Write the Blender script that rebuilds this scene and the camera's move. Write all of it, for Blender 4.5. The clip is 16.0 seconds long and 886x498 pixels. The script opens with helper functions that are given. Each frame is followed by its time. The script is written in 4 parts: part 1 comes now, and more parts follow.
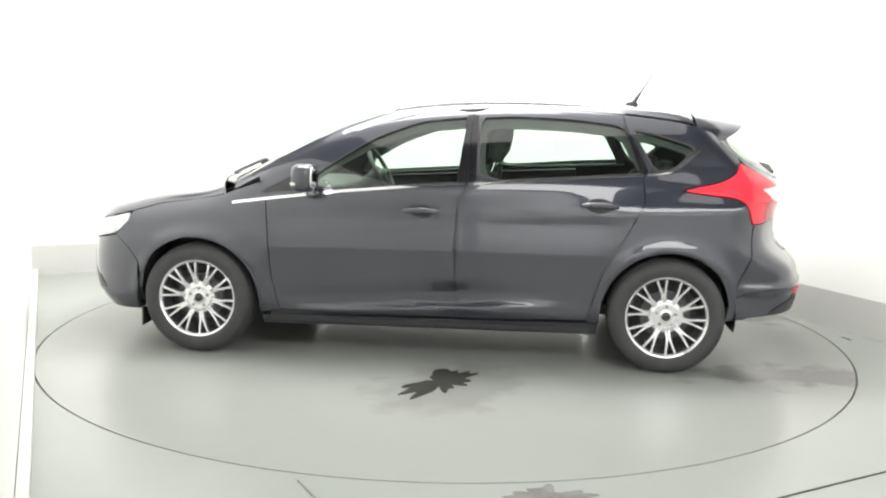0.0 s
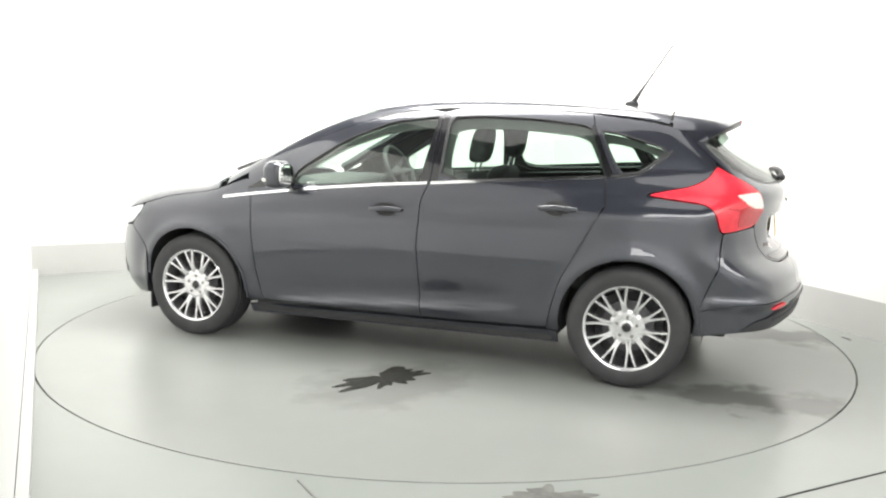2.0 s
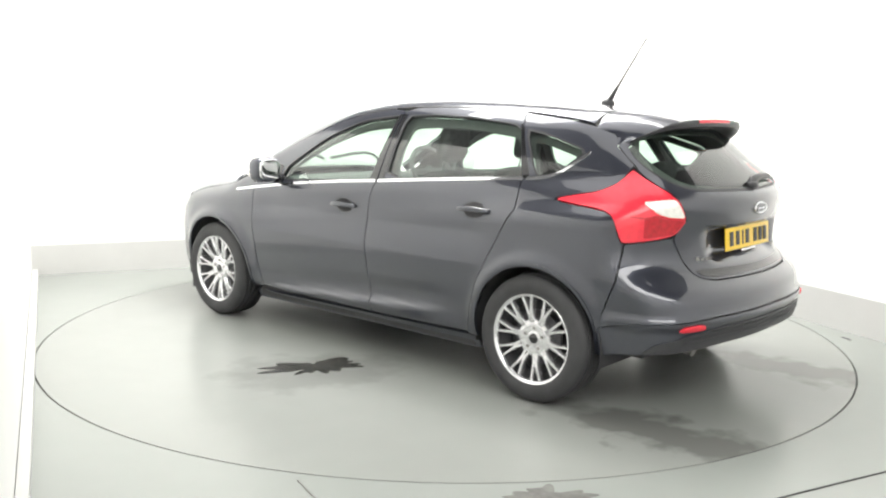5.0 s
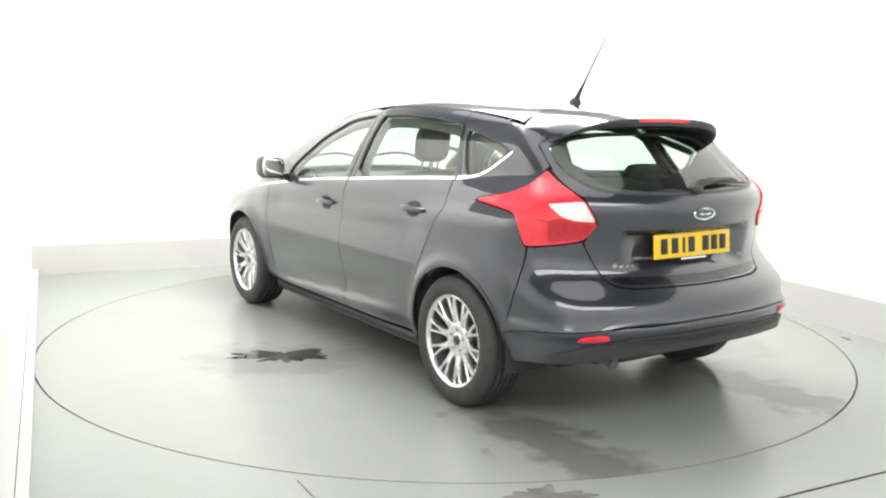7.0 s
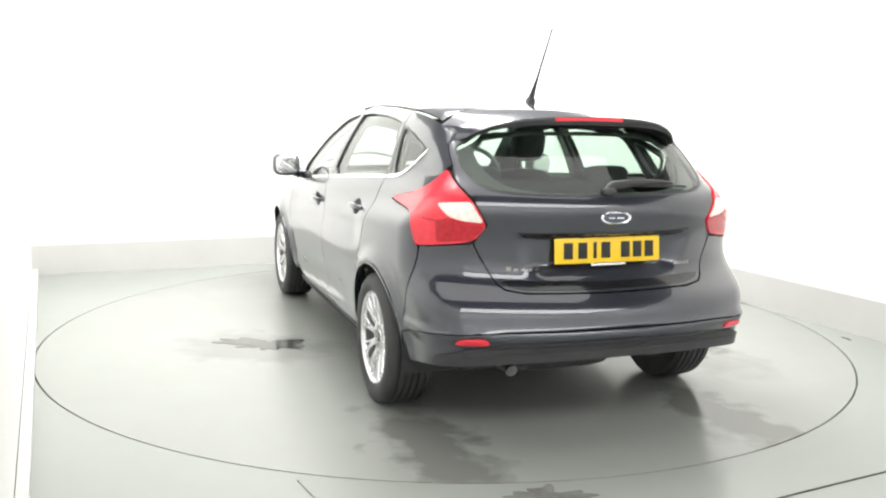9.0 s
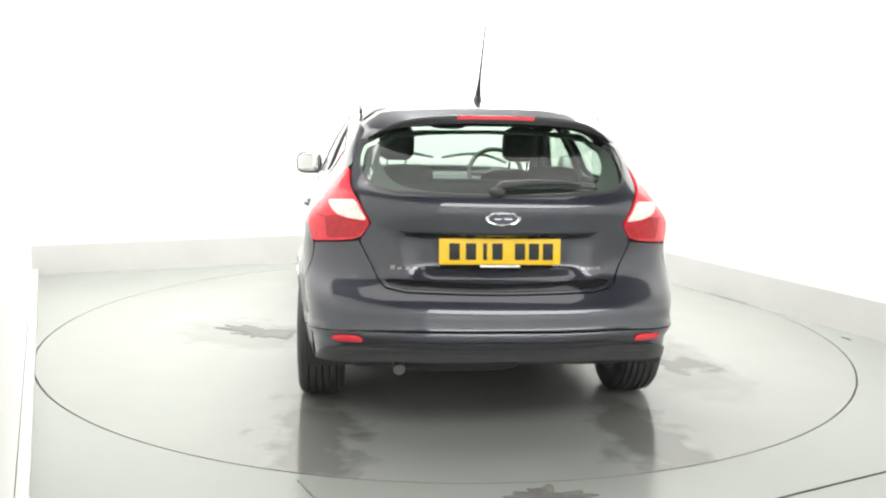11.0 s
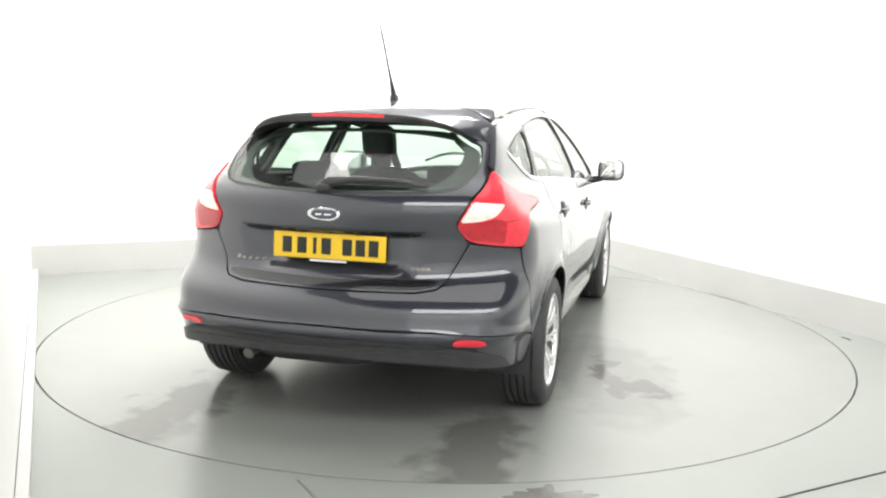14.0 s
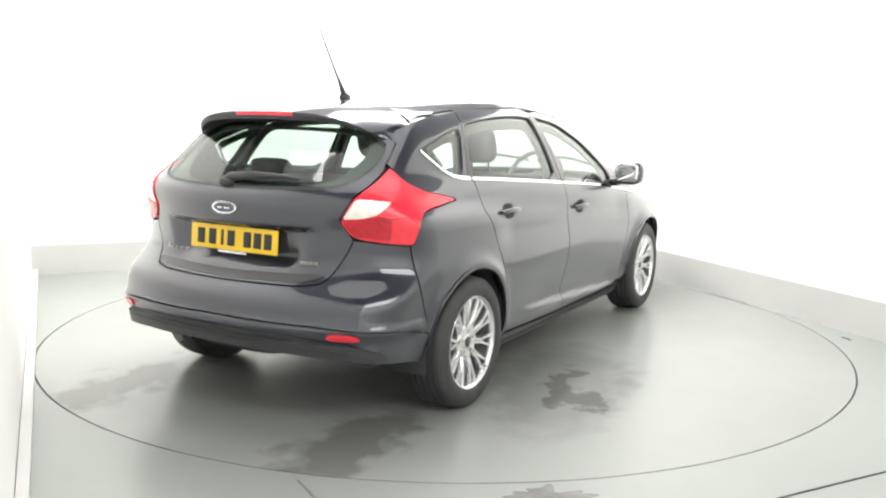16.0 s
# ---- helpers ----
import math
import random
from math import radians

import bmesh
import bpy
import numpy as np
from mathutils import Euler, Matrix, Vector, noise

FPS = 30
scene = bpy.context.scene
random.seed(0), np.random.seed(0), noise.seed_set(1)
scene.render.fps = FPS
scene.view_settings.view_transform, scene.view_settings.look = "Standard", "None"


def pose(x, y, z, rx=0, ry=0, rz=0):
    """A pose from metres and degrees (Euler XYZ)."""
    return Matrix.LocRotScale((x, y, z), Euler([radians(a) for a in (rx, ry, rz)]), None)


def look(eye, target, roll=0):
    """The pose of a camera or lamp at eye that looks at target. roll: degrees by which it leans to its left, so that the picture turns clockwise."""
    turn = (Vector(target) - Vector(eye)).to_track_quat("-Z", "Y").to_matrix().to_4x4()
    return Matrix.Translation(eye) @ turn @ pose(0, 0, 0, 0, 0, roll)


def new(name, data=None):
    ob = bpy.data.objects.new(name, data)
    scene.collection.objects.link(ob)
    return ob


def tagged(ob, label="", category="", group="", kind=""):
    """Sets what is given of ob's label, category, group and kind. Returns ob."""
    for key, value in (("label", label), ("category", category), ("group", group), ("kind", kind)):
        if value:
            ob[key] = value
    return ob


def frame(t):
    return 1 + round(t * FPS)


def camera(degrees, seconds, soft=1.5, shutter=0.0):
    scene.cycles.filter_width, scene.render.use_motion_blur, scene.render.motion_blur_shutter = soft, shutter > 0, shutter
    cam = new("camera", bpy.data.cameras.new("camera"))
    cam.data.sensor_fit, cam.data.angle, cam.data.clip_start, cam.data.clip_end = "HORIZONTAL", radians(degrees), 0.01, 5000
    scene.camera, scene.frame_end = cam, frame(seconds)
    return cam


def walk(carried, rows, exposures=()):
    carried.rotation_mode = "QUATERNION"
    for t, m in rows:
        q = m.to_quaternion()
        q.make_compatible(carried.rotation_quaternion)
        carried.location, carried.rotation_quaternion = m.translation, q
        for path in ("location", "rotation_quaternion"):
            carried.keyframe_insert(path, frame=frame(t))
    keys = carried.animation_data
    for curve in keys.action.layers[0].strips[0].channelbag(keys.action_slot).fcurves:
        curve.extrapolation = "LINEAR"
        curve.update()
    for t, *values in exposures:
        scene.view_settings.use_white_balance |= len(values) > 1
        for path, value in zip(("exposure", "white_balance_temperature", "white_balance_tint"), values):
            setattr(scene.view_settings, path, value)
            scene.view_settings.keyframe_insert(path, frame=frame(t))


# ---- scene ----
from mathutils import geometry

# ---- camera ----
SECONDS = 16.0
cam = camera(53.53, SECONDS, soft=2.2)
EYE = (0.0, -5.644, 1.399)
AIM = (EYE[0] - math.sin(radians(0.2345)) * math.cos(radians(8.839)), EYE[1] + math.cos(radians(0.2345)) * math.cos(radians(8.839)), EYE[2] - math.sin(radians(8.839)))
walk(cam, [(0.0, look(EYE, AIM, 1.084)), (SECONDS, look(EYE, AIM, 1.084))], exposures=[(0.0, 0.09), (SECONDS, 0.09)])

# ---- world and lamps: a closed white studio lit by added area lamps overhead ----
world = bpy.data.worlds.new("world")
scene.world = world
world.use_nodes = True
world.node_tree.nodes["Background"].inputs[0].default_value = (0.9, 0.95, 1.0, 1)
world.node_tree.nodes["Background"].inputs[1].default_value = 0.05


def area_lamp(name, eye, target, wide, deep, watts, colour=(1.0, 0.985, 0.955)):
    data = bpy.data.lights.new(name, "AREA")
    data.shape, data.size, data.size_y, data.energy, data.color = "RECTANGLE", wide, deep, watts, colour
    ob = new(name, data)
    ob.matrix_world = look(eye, target)
    return ob


# room corners in plan: left wall end, back-left corner, back-right corner, right wall end
LEFT_END, CORNER_L, CORNER_R, RIGHT_END = (-0.55, -4.83), (-3.43, 1.49), (1.09, 3.53), (4.30, -3.40)
CEIL = 4.6
# Unseen area lamps, added to brighten the table, the walls and the car's reflections.
area_lamp("fill_over_table", (0.0, -0.3, 4.5), (0.0, -0.3, 0), 5.0, 5.0, 120)
area_lamp("fill_front", (0.0, -6.9, 4.5), (0.0, -7.3, 0), 12.0, 4.0, 860)
area_lamp("fill_back_wall", (-0.2, 0.9, 4.3), (-1.25, 2.9, 1.4), 4.2, 1.2, 270)
area_lamp("fill_right_wall", (1.2, 0.4, 4.3), (2.95, 0.6, 1.4), 1.2, 4.6, 260)
area_lamp("fill_left_wall", (-1.3, -0.4, 4.3), (-2.6, -0.6, 1.4), 1.2, 4.4, 130)

# ---- materials ----


def material(name, colour, rough=0.5, metal=0.0, coat=0.0, grain=0.0, scale=8.0, fine=120.0, relief=0.0, spread=0.0, stain=None):
    """Principled surface; colour and gloss vary at two scales, with fine relief."""
    m = bpy.data.materials.new(name)
    m.use_nodes = True
    nt = m.node_tree
    b = nt.nodes["Principled BSDF"]
    b.inputs["Base Color"].default_value = (*colour, 1)
    b.inputs["Roughness"].default_value = rough
    b.inputs["Metallic"].default_value = metal
    b.inputs["Coat Weight"].default_value = coat
    b.inputs["Coat Roughness"].default_value = 0.03
    b.inputs["Coat IOR"].default_value = 1.75 if name.endswith("metallic_paint") else 1.5
    if grain or relief or spread:
        at = nt.nodes.new("ShaderNodeTexCoord")
        big, small = nt.nodes.new("ShaderNodeTexNoise"), nt.nodes.new("ShaderNodeTexNoise")
        big.inputs["Scale"].default_value, small.inputs["Scale"].default_value = scale, fine
        big.inputs["Detail"].default_value, small.inputs["Detail"].default_value = 4, 3
        for n in (big, small):
            nt.links.new(at.outputs["Object"], n.inputs["Vector"])
        mix = nt.nodes.new("ShaderNodeMath")
        mix.operation = "MULTIPLY_ADD"
        nt.links.new(small.outputs["Fac"], mix.inputs[0])
        mix.inputs[1].default_value = 0.4
        nt.links.new(big.outputs["Fac"], mix.inputs[2])
        ramp = nt.nodes.new("ShaderNodeMapRange")
        nt.links.new(mix.outputs[0], ramp.inputs["Value"])
        ramp.inputs["From Min"].default_value, ramp.inputs["From Max"].default_value = 0.4, 1.0
        hue = nt.nodes.new("ShaderNodeMix")
        hue.data_type = "RGBA"
        other = stain or tuple(c * (1 + grain) for c in colour)
        hue.inputs[6].default_value = (*[c * (1 - grain) for c in colour], 1)
        hue.inputs[7].default_value = (*other, 1)
        nt.links.new(ramp.outputs[0], hue.inputs[0])
        nt.links.new(hue.outputs[2], b.inputs["Base Color"])
        if spread:
            r = nt.nodes.new("ShaderNodeMapRange")
            nt.links.new(mix.outputs[0], r.inputs["Value"])
            r.inputs["From Min"].default_value, r.inputs["From Max"].default_value = 0.4, 1.0
            r.inputs["To Min"].default_value, r.inputs["To Max"].default_value = max(rough - spread, 0.02), rough + spread
            nt.links.new(r.outputs[0], b.inputs["Roughness"])
        if relief:
            bp = nt.nodes.new("ShaderNodeBump")
            bp.inputs["Strength"].default_value, bp.inputs["Distance"].default_value = 0.5, relief
            nt.links.new(small.outputs["Fac"], bp.inputs["Height"])
            nt.links.new(bp.outputs[0], b.inputs["Normal"])
    return m


def glass_material(name, tint, gloss=0.10):
    """Tinted pane: what is behind shows through, with a mirror gloss over it."""
    m = bpy.data.materials.new(name)
    m.use_nodes = True
    nt = m.node_tree
    nt.nodes.remove(nt.nodes["Principled BSDF"])
    out = nt.nodes["Material Output"]
    clear, shine, mix, fr = (nt.nodes.new(k) for k in ("ShaderNodeBsdfTransparent", "ShaderNodeBsdfGlossy", "ShaderNodeMixShader", "ShaderNodeLayerWeight"))
    clear.inputs[0].default_value = (*tint, 1)
    shine.inputs["Roughness"].default_value = 0.02
    power, lift = nt.nodes.new("ShaderNodeMath"), nt.nodes.new("ShaderNodeMath")
    power.operation, lift.operation = "POWER", "MULTIPLY_ADD"
    power.inputs[1].default_value = 4.0
    nt.links.new(fr.outputs["Facing"], power.inputs[0])
    nt.links.new(power.outputs[0], lift.inputs[0])
    lift.inputs[1].default_value, lift.inputs[2].default_value = 0.75, gloss
    nt.links.new(lift.outputs[0], mix.inputs[0])
    nt.links.new(clear.outputs[0], mix.inputs[1])
    nt.links.new(shine.outputs[0], mix.inputs[2])
    nt.links.new(mix.outputs[0], out.inputs["Surface"])
    return m


WALL = material("white_wall_paint", (0.86, 0.86, 0.84), 0.6, grain=0.02, scale=1.5, relief=0.001)
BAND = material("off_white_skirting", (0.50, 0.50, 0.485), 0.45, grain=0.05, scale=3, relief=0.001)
UPPER = material("unseen_dark_upper_wall", (0.07, 0.07, 0.072), 0.8, grain=0.1, scale=2)
UNSEEN_WALL = material("unseen_pale_wall", (0.82, 0.82, 0.82), 0.7, grain=0.1, scale=1.5)
FLOOR = material("light_grey_floor_paint", (0.268, 0.284, 0.267), 0.26, grain=0.03, scale=0.7, fine=6, spread=0.02)
FLOOR.node_tree.nodes["Principled BSDF"].inputs["Specular IOR Level"].default_value = 0.33


def table_material(stains):
    """Worn floor paint; each stain (x, y, half length, half width, turn, weight) is damp: darker and smoother, with a ragged rim."""
    m = material("worn_grey_turntable_paint", (0.268, 0.279, 0.263), 0.245, grain=0.035, scale=0.8, fine=5, spread=0.03)
    nt = m.node_tree
    shade = nt.nodes["Principled BSDF"]
    shade.inputs["Specular IOR Level"].default_value = 0.33
    at, noisy, pull, bent = (nt.nodes.new(k) for k in ("ShaderNodeTexCoord", "ShaderNodeTexNoise", "ShaderNodeVectorMath", "ShaderNodeVectorMath"))
    noisy.inputs["Scale"].default_value, noisy.inputs["Detail"].default_value = 5.5, 6
    nt.links.new(at.outputs["Object"], noisy.inputs["Vector"])
    pull.operation, bent.operation = "MULTIPLY_ADD", "ADD"
    pull.inputs[1].default_value, pull.inputs[2].default_value = (0.55, 0.55, 0.0), (-0.275, -0.275, 0.0)
    nt.links.new(noisy.outputs["Color"], pull.inputs[0])
    nt.links.new(at.outputs["Object"], bent.inputs[0])
    nt.links.new(pull.outputs[0], bent.inputs[1])
    mask = None
    for x, y, rx, ry, turn, weight in stains:
        local, span, ramp = nt.nodes.new("ShaderNodeMapping"), nt.nodes.new("ShaderNodeVectorMath"), nt.nodes.new("ShaderNodeMapRange")
        local.vector_type, span.operation = "TEXTURE", "LENGTH"
        local.inputs["Location"].default_value = (x, y, 0)
        local.inputs["Rotation"].default_value = (0, 0, radians(turn))
        local.inputs["Scale"].default_value = (rx, ry, 1)
        nt.links.new(bent.outputs[0], local.inputs["Vector"])
        nt.links.new(local.outputs[0], span.inputs[0])
        nt.links.new(span.outputs["Value"], ramp.inputs["Value"])
        ramp.inputs["From Min"].default_value, ramp.inputs["From Max"].default_value = 1.25, 0.75
        ramp.inputs["To Max"].default_value = weight
        if mask is None:
            mask = ramp.outputs[0]
        else:
            most = nt.nodes.new("ShaderNodeMath")
            most.operation = "MAXIMUM"
            nt.links.new(mask, most.inputs[0])
            nt.links.new(ramp.outputs[0], most.inputs[1])
            mask = most.outputs[0]
    for socket, other in (("Base Color", (0.10, 0.10, 0.092, 1)), ("Roughness", 0.07)):
        was = shade.inputs[socket].links[0].from_socket
        mix = nt.nodes.new("ShaderNodeMix")
        if socket == "Base Color":
            mix.data_type = "RGBA"
            first, second, out = 6, 7, 2
        else:
            first, second, out = 2, 3, 0
        nt.links.new(mask, mix.inputs[0])
        nt.links.new(was, mix.inputs[first])
        mix.inputs[second].default_value = other
        nt.links.new(mix.outputs[out], shade.inputs[socket])
    return m


TABLE = table_material(((-1.92, 0.77, 0.50, 0.19, 5, 0.62), (-1.98, -0.70, 0.50, 0.19, 0, 0.62), (-0.70, -1.12, 0.75, 0.34, 15, 0.40), (-0.88, -1.28, 0.26, 0.10, 25, 0.9), (-0.62, -1.10, 0.24, 0.09, 5, 0.85), (-0.15, 1.25, 0.45, 0.28, 60, 0.3)))
WET = material("wet_dark_floor", (0.05, 0.05, 0.046), 0.09, grain=0.3, scale=6, fine=40, spread=0.04)
STAIN = material("damp_floor", (0.16, 0.16, 0.15), 0.19, grain=0.4, scale=9, fine=40, spread=0.05)
JOINT = material("floor_joint_grey", (0.15, 0.15, 0.14), 0.4, grain=0.1)
PIT = material("dark_gap", (0.03, 0.03, 0.03), 0.8)
PAINT = material("dark_grey_metallic_paint", (0.032, 0.0355, 0.050), 0.32, metal=0.5, coat=1.0, grain=0.06, scale=3, fine=900)
BLACK = material("black_plastic", (0.038, 0.038, 0.041), 0.42, grain=0.15, scale=20, fine=300, relief=0.0003)
GLOSSY = material("gloss_black_trim", (0.012, 0.012, 0.014), 0.12, coat=0.6)
INNER = material("dark_inner_shell", (0.036, 0.036, 0.038), 0.8)
RUBBER = material("tyre_rubber", (0.044, 0.044, 0.046), 0.62, grain=0.2, scale=12, fine=200, relief=0.0004)
ALLOY = material("silver_alloy", (0.78, 0.78, 0.79), 0.22, metal=0.85, coat=0.5, grain=0.04, scale=15)
CHROME = material("chrome", (0.85, 0.86, 0.87), 0.08, metal=1.0)
STEEL = material("brake_steel", (0.30, 0.29, 0.28), 0.4, metal=1.0, grain=0.2, scale=20)
RED = material("red_lamp_lens", (0.84, 0.035, 0.06), 0.22, coat=0.4, grain=0.12, scale=30, fine=160, relief=0.0012)
DEEP_RED = material("dark_red_lamp_lens", (0.50, 0.010, 0.022), 0.2, coat=0.5, grain=0.3, scale=45, fine=160, relief=0.002)
CLEAR = material("clear_lamp_lens", (0.88, 0.86, 0.80), 0.14, metal=0.15, coat=1.0, grain=0.18, scale=40, fine=200, relief=0.002)
HEADLAMP = material("clear_headlamp_lens", (0.62, 0.64, 0.66), 0.08, metal=0.4, coat=1.0, grain=0.3, scale=25, fine=120, relief=0.001)
YELLOW = material("yellow_plate", (0.86, 0.56, 0.012), 0.3, coat=0.3, grain=0.03, scale=30)
INK = material("black_print", (0.012, 0.012, 0.012), 0.4)
CLOTH = material("charcoal_seat_cloth", (0.08, 0.083, 0.085), 0.85, grain=0.25, scale=25, fine=600, relief=0.001)
LINING = material("pale_roof_lining", (0.55, 0.55, 0.52), 0.9, grain=0.05, scale=20, fine=500)
TRIM = material("grey_cabin_trim", (0.13, 0.132, 0.13), 0.8, grain=0.08, scale=20, fine=400)
# Darker copy of the alloy: shade behind the spokes put into the colour.
BARREL = material("shaded_alloy", (0.10, 0.10, 0.105), 0.45, metal=0.6, grain=0.15, scale=15)
DASH = material("dark_dash_plastic", (0.05, 0.05, 0.052), 0.55, grain=0.2, scale=20, fine=400, relief=0.0006)
PANE = glass_material("green_tinted_glass", (0.75, 0.86, 0.79))
TINTED = glass_material("tailgate_glass", (0.70, 0.81, 0.74), 0.07)
MIRROR = material("mirror_glass", (0.9, 0.9, 0.9), 0.02, metal=1.0)
DARK_CEIL = material("unseen_dark_ceiling", (0.07, 0.07, 0.072), 0.7, grain=0.03)

# ---- mesh helpers ----


def finish(name, me, mat, parent=None, label=""):
    me.materials.append(mat)
    ob = new(name, me)
    ob.parent = parent
    return tagged(ob, label)


def part(name, bm, mat, parent=None, label="", smooth=True):
    """Links a bmesh as one mesh object under a thing or a part."""
    me = bpy.data.meshes.new(name)
    bmesh.ops.recalc_face_normals(bm, faces=bm.faces)
    bm.to_mesh(me)
    bm.free()
    if smooth:
        me.shade_smooth()
        me.set_sharp_from_angle(angle=radians(38))
    return finish(name, me, mat, parent, label)


def box(x0, x1, y0, y1, z0, z1, bevel=0.0, seg=2, bm=None):
    bm = bm or bmesh.new()
    m = Matrix.Translation(((x0 + x1) / 2, (y0 + y1) / 2, (z0 + z1) / 2)) @ Matrix.Diagonal((x1 - x0, y1 - y0, z1 - z0, 1))
    vs = bmesh.ops.create_cube(bm, size=1, matrix=m)["verts"]
    if bevel:
        es = list({e for v in vs for e in v.link_edges})
        bmesh.ops.bevel(bm, geom=es, offset=bevel, segments=seg, affect="EDGES", profile=0.6)
    return bm


def blob(cx, cy, cz, sx, sy, sz, e=0.45, nu=28, nv=16, lean=0.0, bm=None):
    """A cushion: rounded box of half sizes s, leaning back by lean (x per z)."""
    bm = bm or bmesh.new()
    p = lambda v: math.copysign(abs(v) ** e, v)
    rows = []
    for j in range(nv + 1):
        a = -math.pi / 2 + math.pi * j / nv
        rows.append([bm.verts.new((cx + sx * p(math.cos(a)) * p(math.cos(2 * math.pi * i / nu)) - lean * sz * p(math.sin(a)),
                                   cy + sy * p(math.cos(a)) * p(math.sin(2 * math.pi * i / nu)), cz + sz * p(math.sin(a)))) for i in range(nu)])
    for r, s in zip(rows, rows[1:]):
        for i in range(nu):
            bm.faces.new((r[i], r[(i + 1) % nu], s[(i + 1) % nu], s[i]))
    bmesh.ops.remove_doubles(bm, verts=bm.verts, dist=1e-5)
    return bm


def turned(profile, n=64, bm=None, close=False):
    """Revolves (radius, y) pairs about the y axis."""
    bm = bm or bmesh.new()
    rings = [[bm.verts.new((r * math.cos(2 * math.pi * i / n), y, r * math.sin(2 * math.pi * i / n))) for i in range(n)] for r, y in profile]
    for a, b in zip(rings, rings[1:] + (rings[:1] if close else [])):
        for i in range(n):
            bm.faces.new((a[i], a[(i + 1) % n], b[(i + 1) % n], b[i]))
    return bm


def tube(points, radii, n=10, bm=None):
    """A rod along points, with a radius at each."""
    bm = bm or bmesh.new()
    ps = [Vector(p) for p in points]
    rings = []
    for i, p in enumerate(ps):
        d = (ps[min(i + 1, len(ps) - 1)] - ps[max(i - 1, 0)]).normalized()
        s = d.cross(Vector((0.13, 0.2, 1)) if abs(d.z) < 0.9 else Vector((1, 0, 0))).normalized()
        t = d.cross(s)
        rings.append([bm.verts.new(p + radii[i] * (math.cos(2 * math.pi * k / n) * s + math.sin(2 * math.pi * k / n) * t)) for k in range(n)])
    for a, b in zip(rings, rings[1:]):
        for k in range(n):
            bm.faces.new((a[k], a[(k + 1) % n], b[(k + 1) % n], b[k]))
    bm.faces.new(rings[0][::-1])
    bm.faces.new(rings[-1])
    return bm


def slab(outline, z0, z1, bm=None):
    """A flat plate with the given plan."""
    bm = bm or bmesh.new()
    lo = [bm.verts.new((x, y, z0)) for x, y in outline]
    hi = [bm.verts.new((x, y, z1)) for x, y in outline]
    bm.faces.new(lo[::-1])
    bm.faces.new(hi)
    n = len(outline)
    for i in range(n):
        bm.faces.new((lo[i], lo[(i + 1) % n], hi[(i + 1) % n], hi[i]))
    return bm


# ---- the car's form: x forward from the rear axle, y to its left, z up ----
def spline(*knots):
    """A natural cubic through knots (x, y)."""
    k = np.array(sorted(knots), float)
    x, y = k[:, 0], k[:, 1]
    n, h = len(x), np.diff(x)
    a, b = np.eye(n), np.zeros(n)
    for i in range(1, n - 1):
        a[i, i - 1:i + 2] = h[i - 1], 2 * (h[i - 1] + h[i]), h[i]
        b[i] = 6 * ((y[i + 1] - y[i]) / h[i] - (y[i] - y[i - 1]) / h[i - 1])
    m = np.linalg.solve(a, b)

    def at(v):
        v = np.clip(v, x[0], x[-1])
        i = np.clip(np.searchsorted(x, v) - 1, 0, n - 2)
        p, q, w = v - x[i], x[i + 1] - v, h[i]
        return (m[i] * q ** 3 + m[i + 1] * p ** 3) / (6 * w) + (y[i] / w - m[i] * w / 6) * q + (y[i + 1] / w - m[i + 1] * w / 6) * p
    return at


def step(v, a, b):
    k = np.clip((v - a) / (b - a), 0, 1)
    return k * k * (3 - 2 * k)


def bump(v, mid, wide):
    return np.exp(-((v - mid) / wide) ** 2)


def smax(a, b, k):
    h = np.maximum(k - np.abs(a - b), 0) / k
    return np.maximum(a, b) + h * h * k / 4


BELT = spline((3.2, 0.80), (2.4, 0.885), (1.8, 0.955), (1.17, 1.012), (0.5, 1.062), (0.06, 1.09), (-0.3, 1.11), (-0.9, 1.11))
WIDE = spline((0.10, 0.79), (0.19, 0.780), (0.27, 0.822), (0.36, 0.840), (0.50, 0.858), (0.62, 0.874), (0.70, 0.878), (0.78, 0.875), (0.92, 0.866), (1.0, 0.85))
HOUSE = spline((-0.2, 0.052), (-0.08, 0.012), (0.0, 0.032), (0.10, 0.075), (0.20, 0.125), (0.30, 0.185), (0.40, 0.255), (0.5, 0.34))
TAPER_LOW = spline((-0.9, 0.12), (-0.6, 0.060), (-0.3, 0.026), (0.1, 0.003), (1.3, 0), (2.5, 0.0), (2.8, 0.006), (3.1, 0.035), (3.3, 0.085), (3.6, 0.20))
TAPER_HIGH = spline((-0.9, 0.25), (-0.5, 0.17), (-0.2, 0.115), (0.2, 0.058), (0.7, 0.015), (1.2, 0.0), (1.7, 0.0), (2.2, 0.010), (2.6, 0.026), (3.0, 0.07))
TAIL = spline((0.15, -0.74), (0.22, -0.79), (0.30, -0.83), (0.38, -0.852), (0.47, -0.858), (0.545, -0.855), (0.60, -0.835), (0.645, -0.79), (0.70, -0.74), (0.78, -0.728),
              (0.88, -0.735), (0.95, -0.75), (1.01, -0.752), (1.06, -0.72), (1.12, -0.645), (1.20, -0.545), (1.28, -0.445), (1.36, -0.345), (1.50, -0.17))
NOSE = spline((0.15, 3.38), (0.25, 3.48), (0.40, 3.53), (0.55, 3.53), (0.68, 3.50), (0.80, 3.46), (1.0, 3.3))
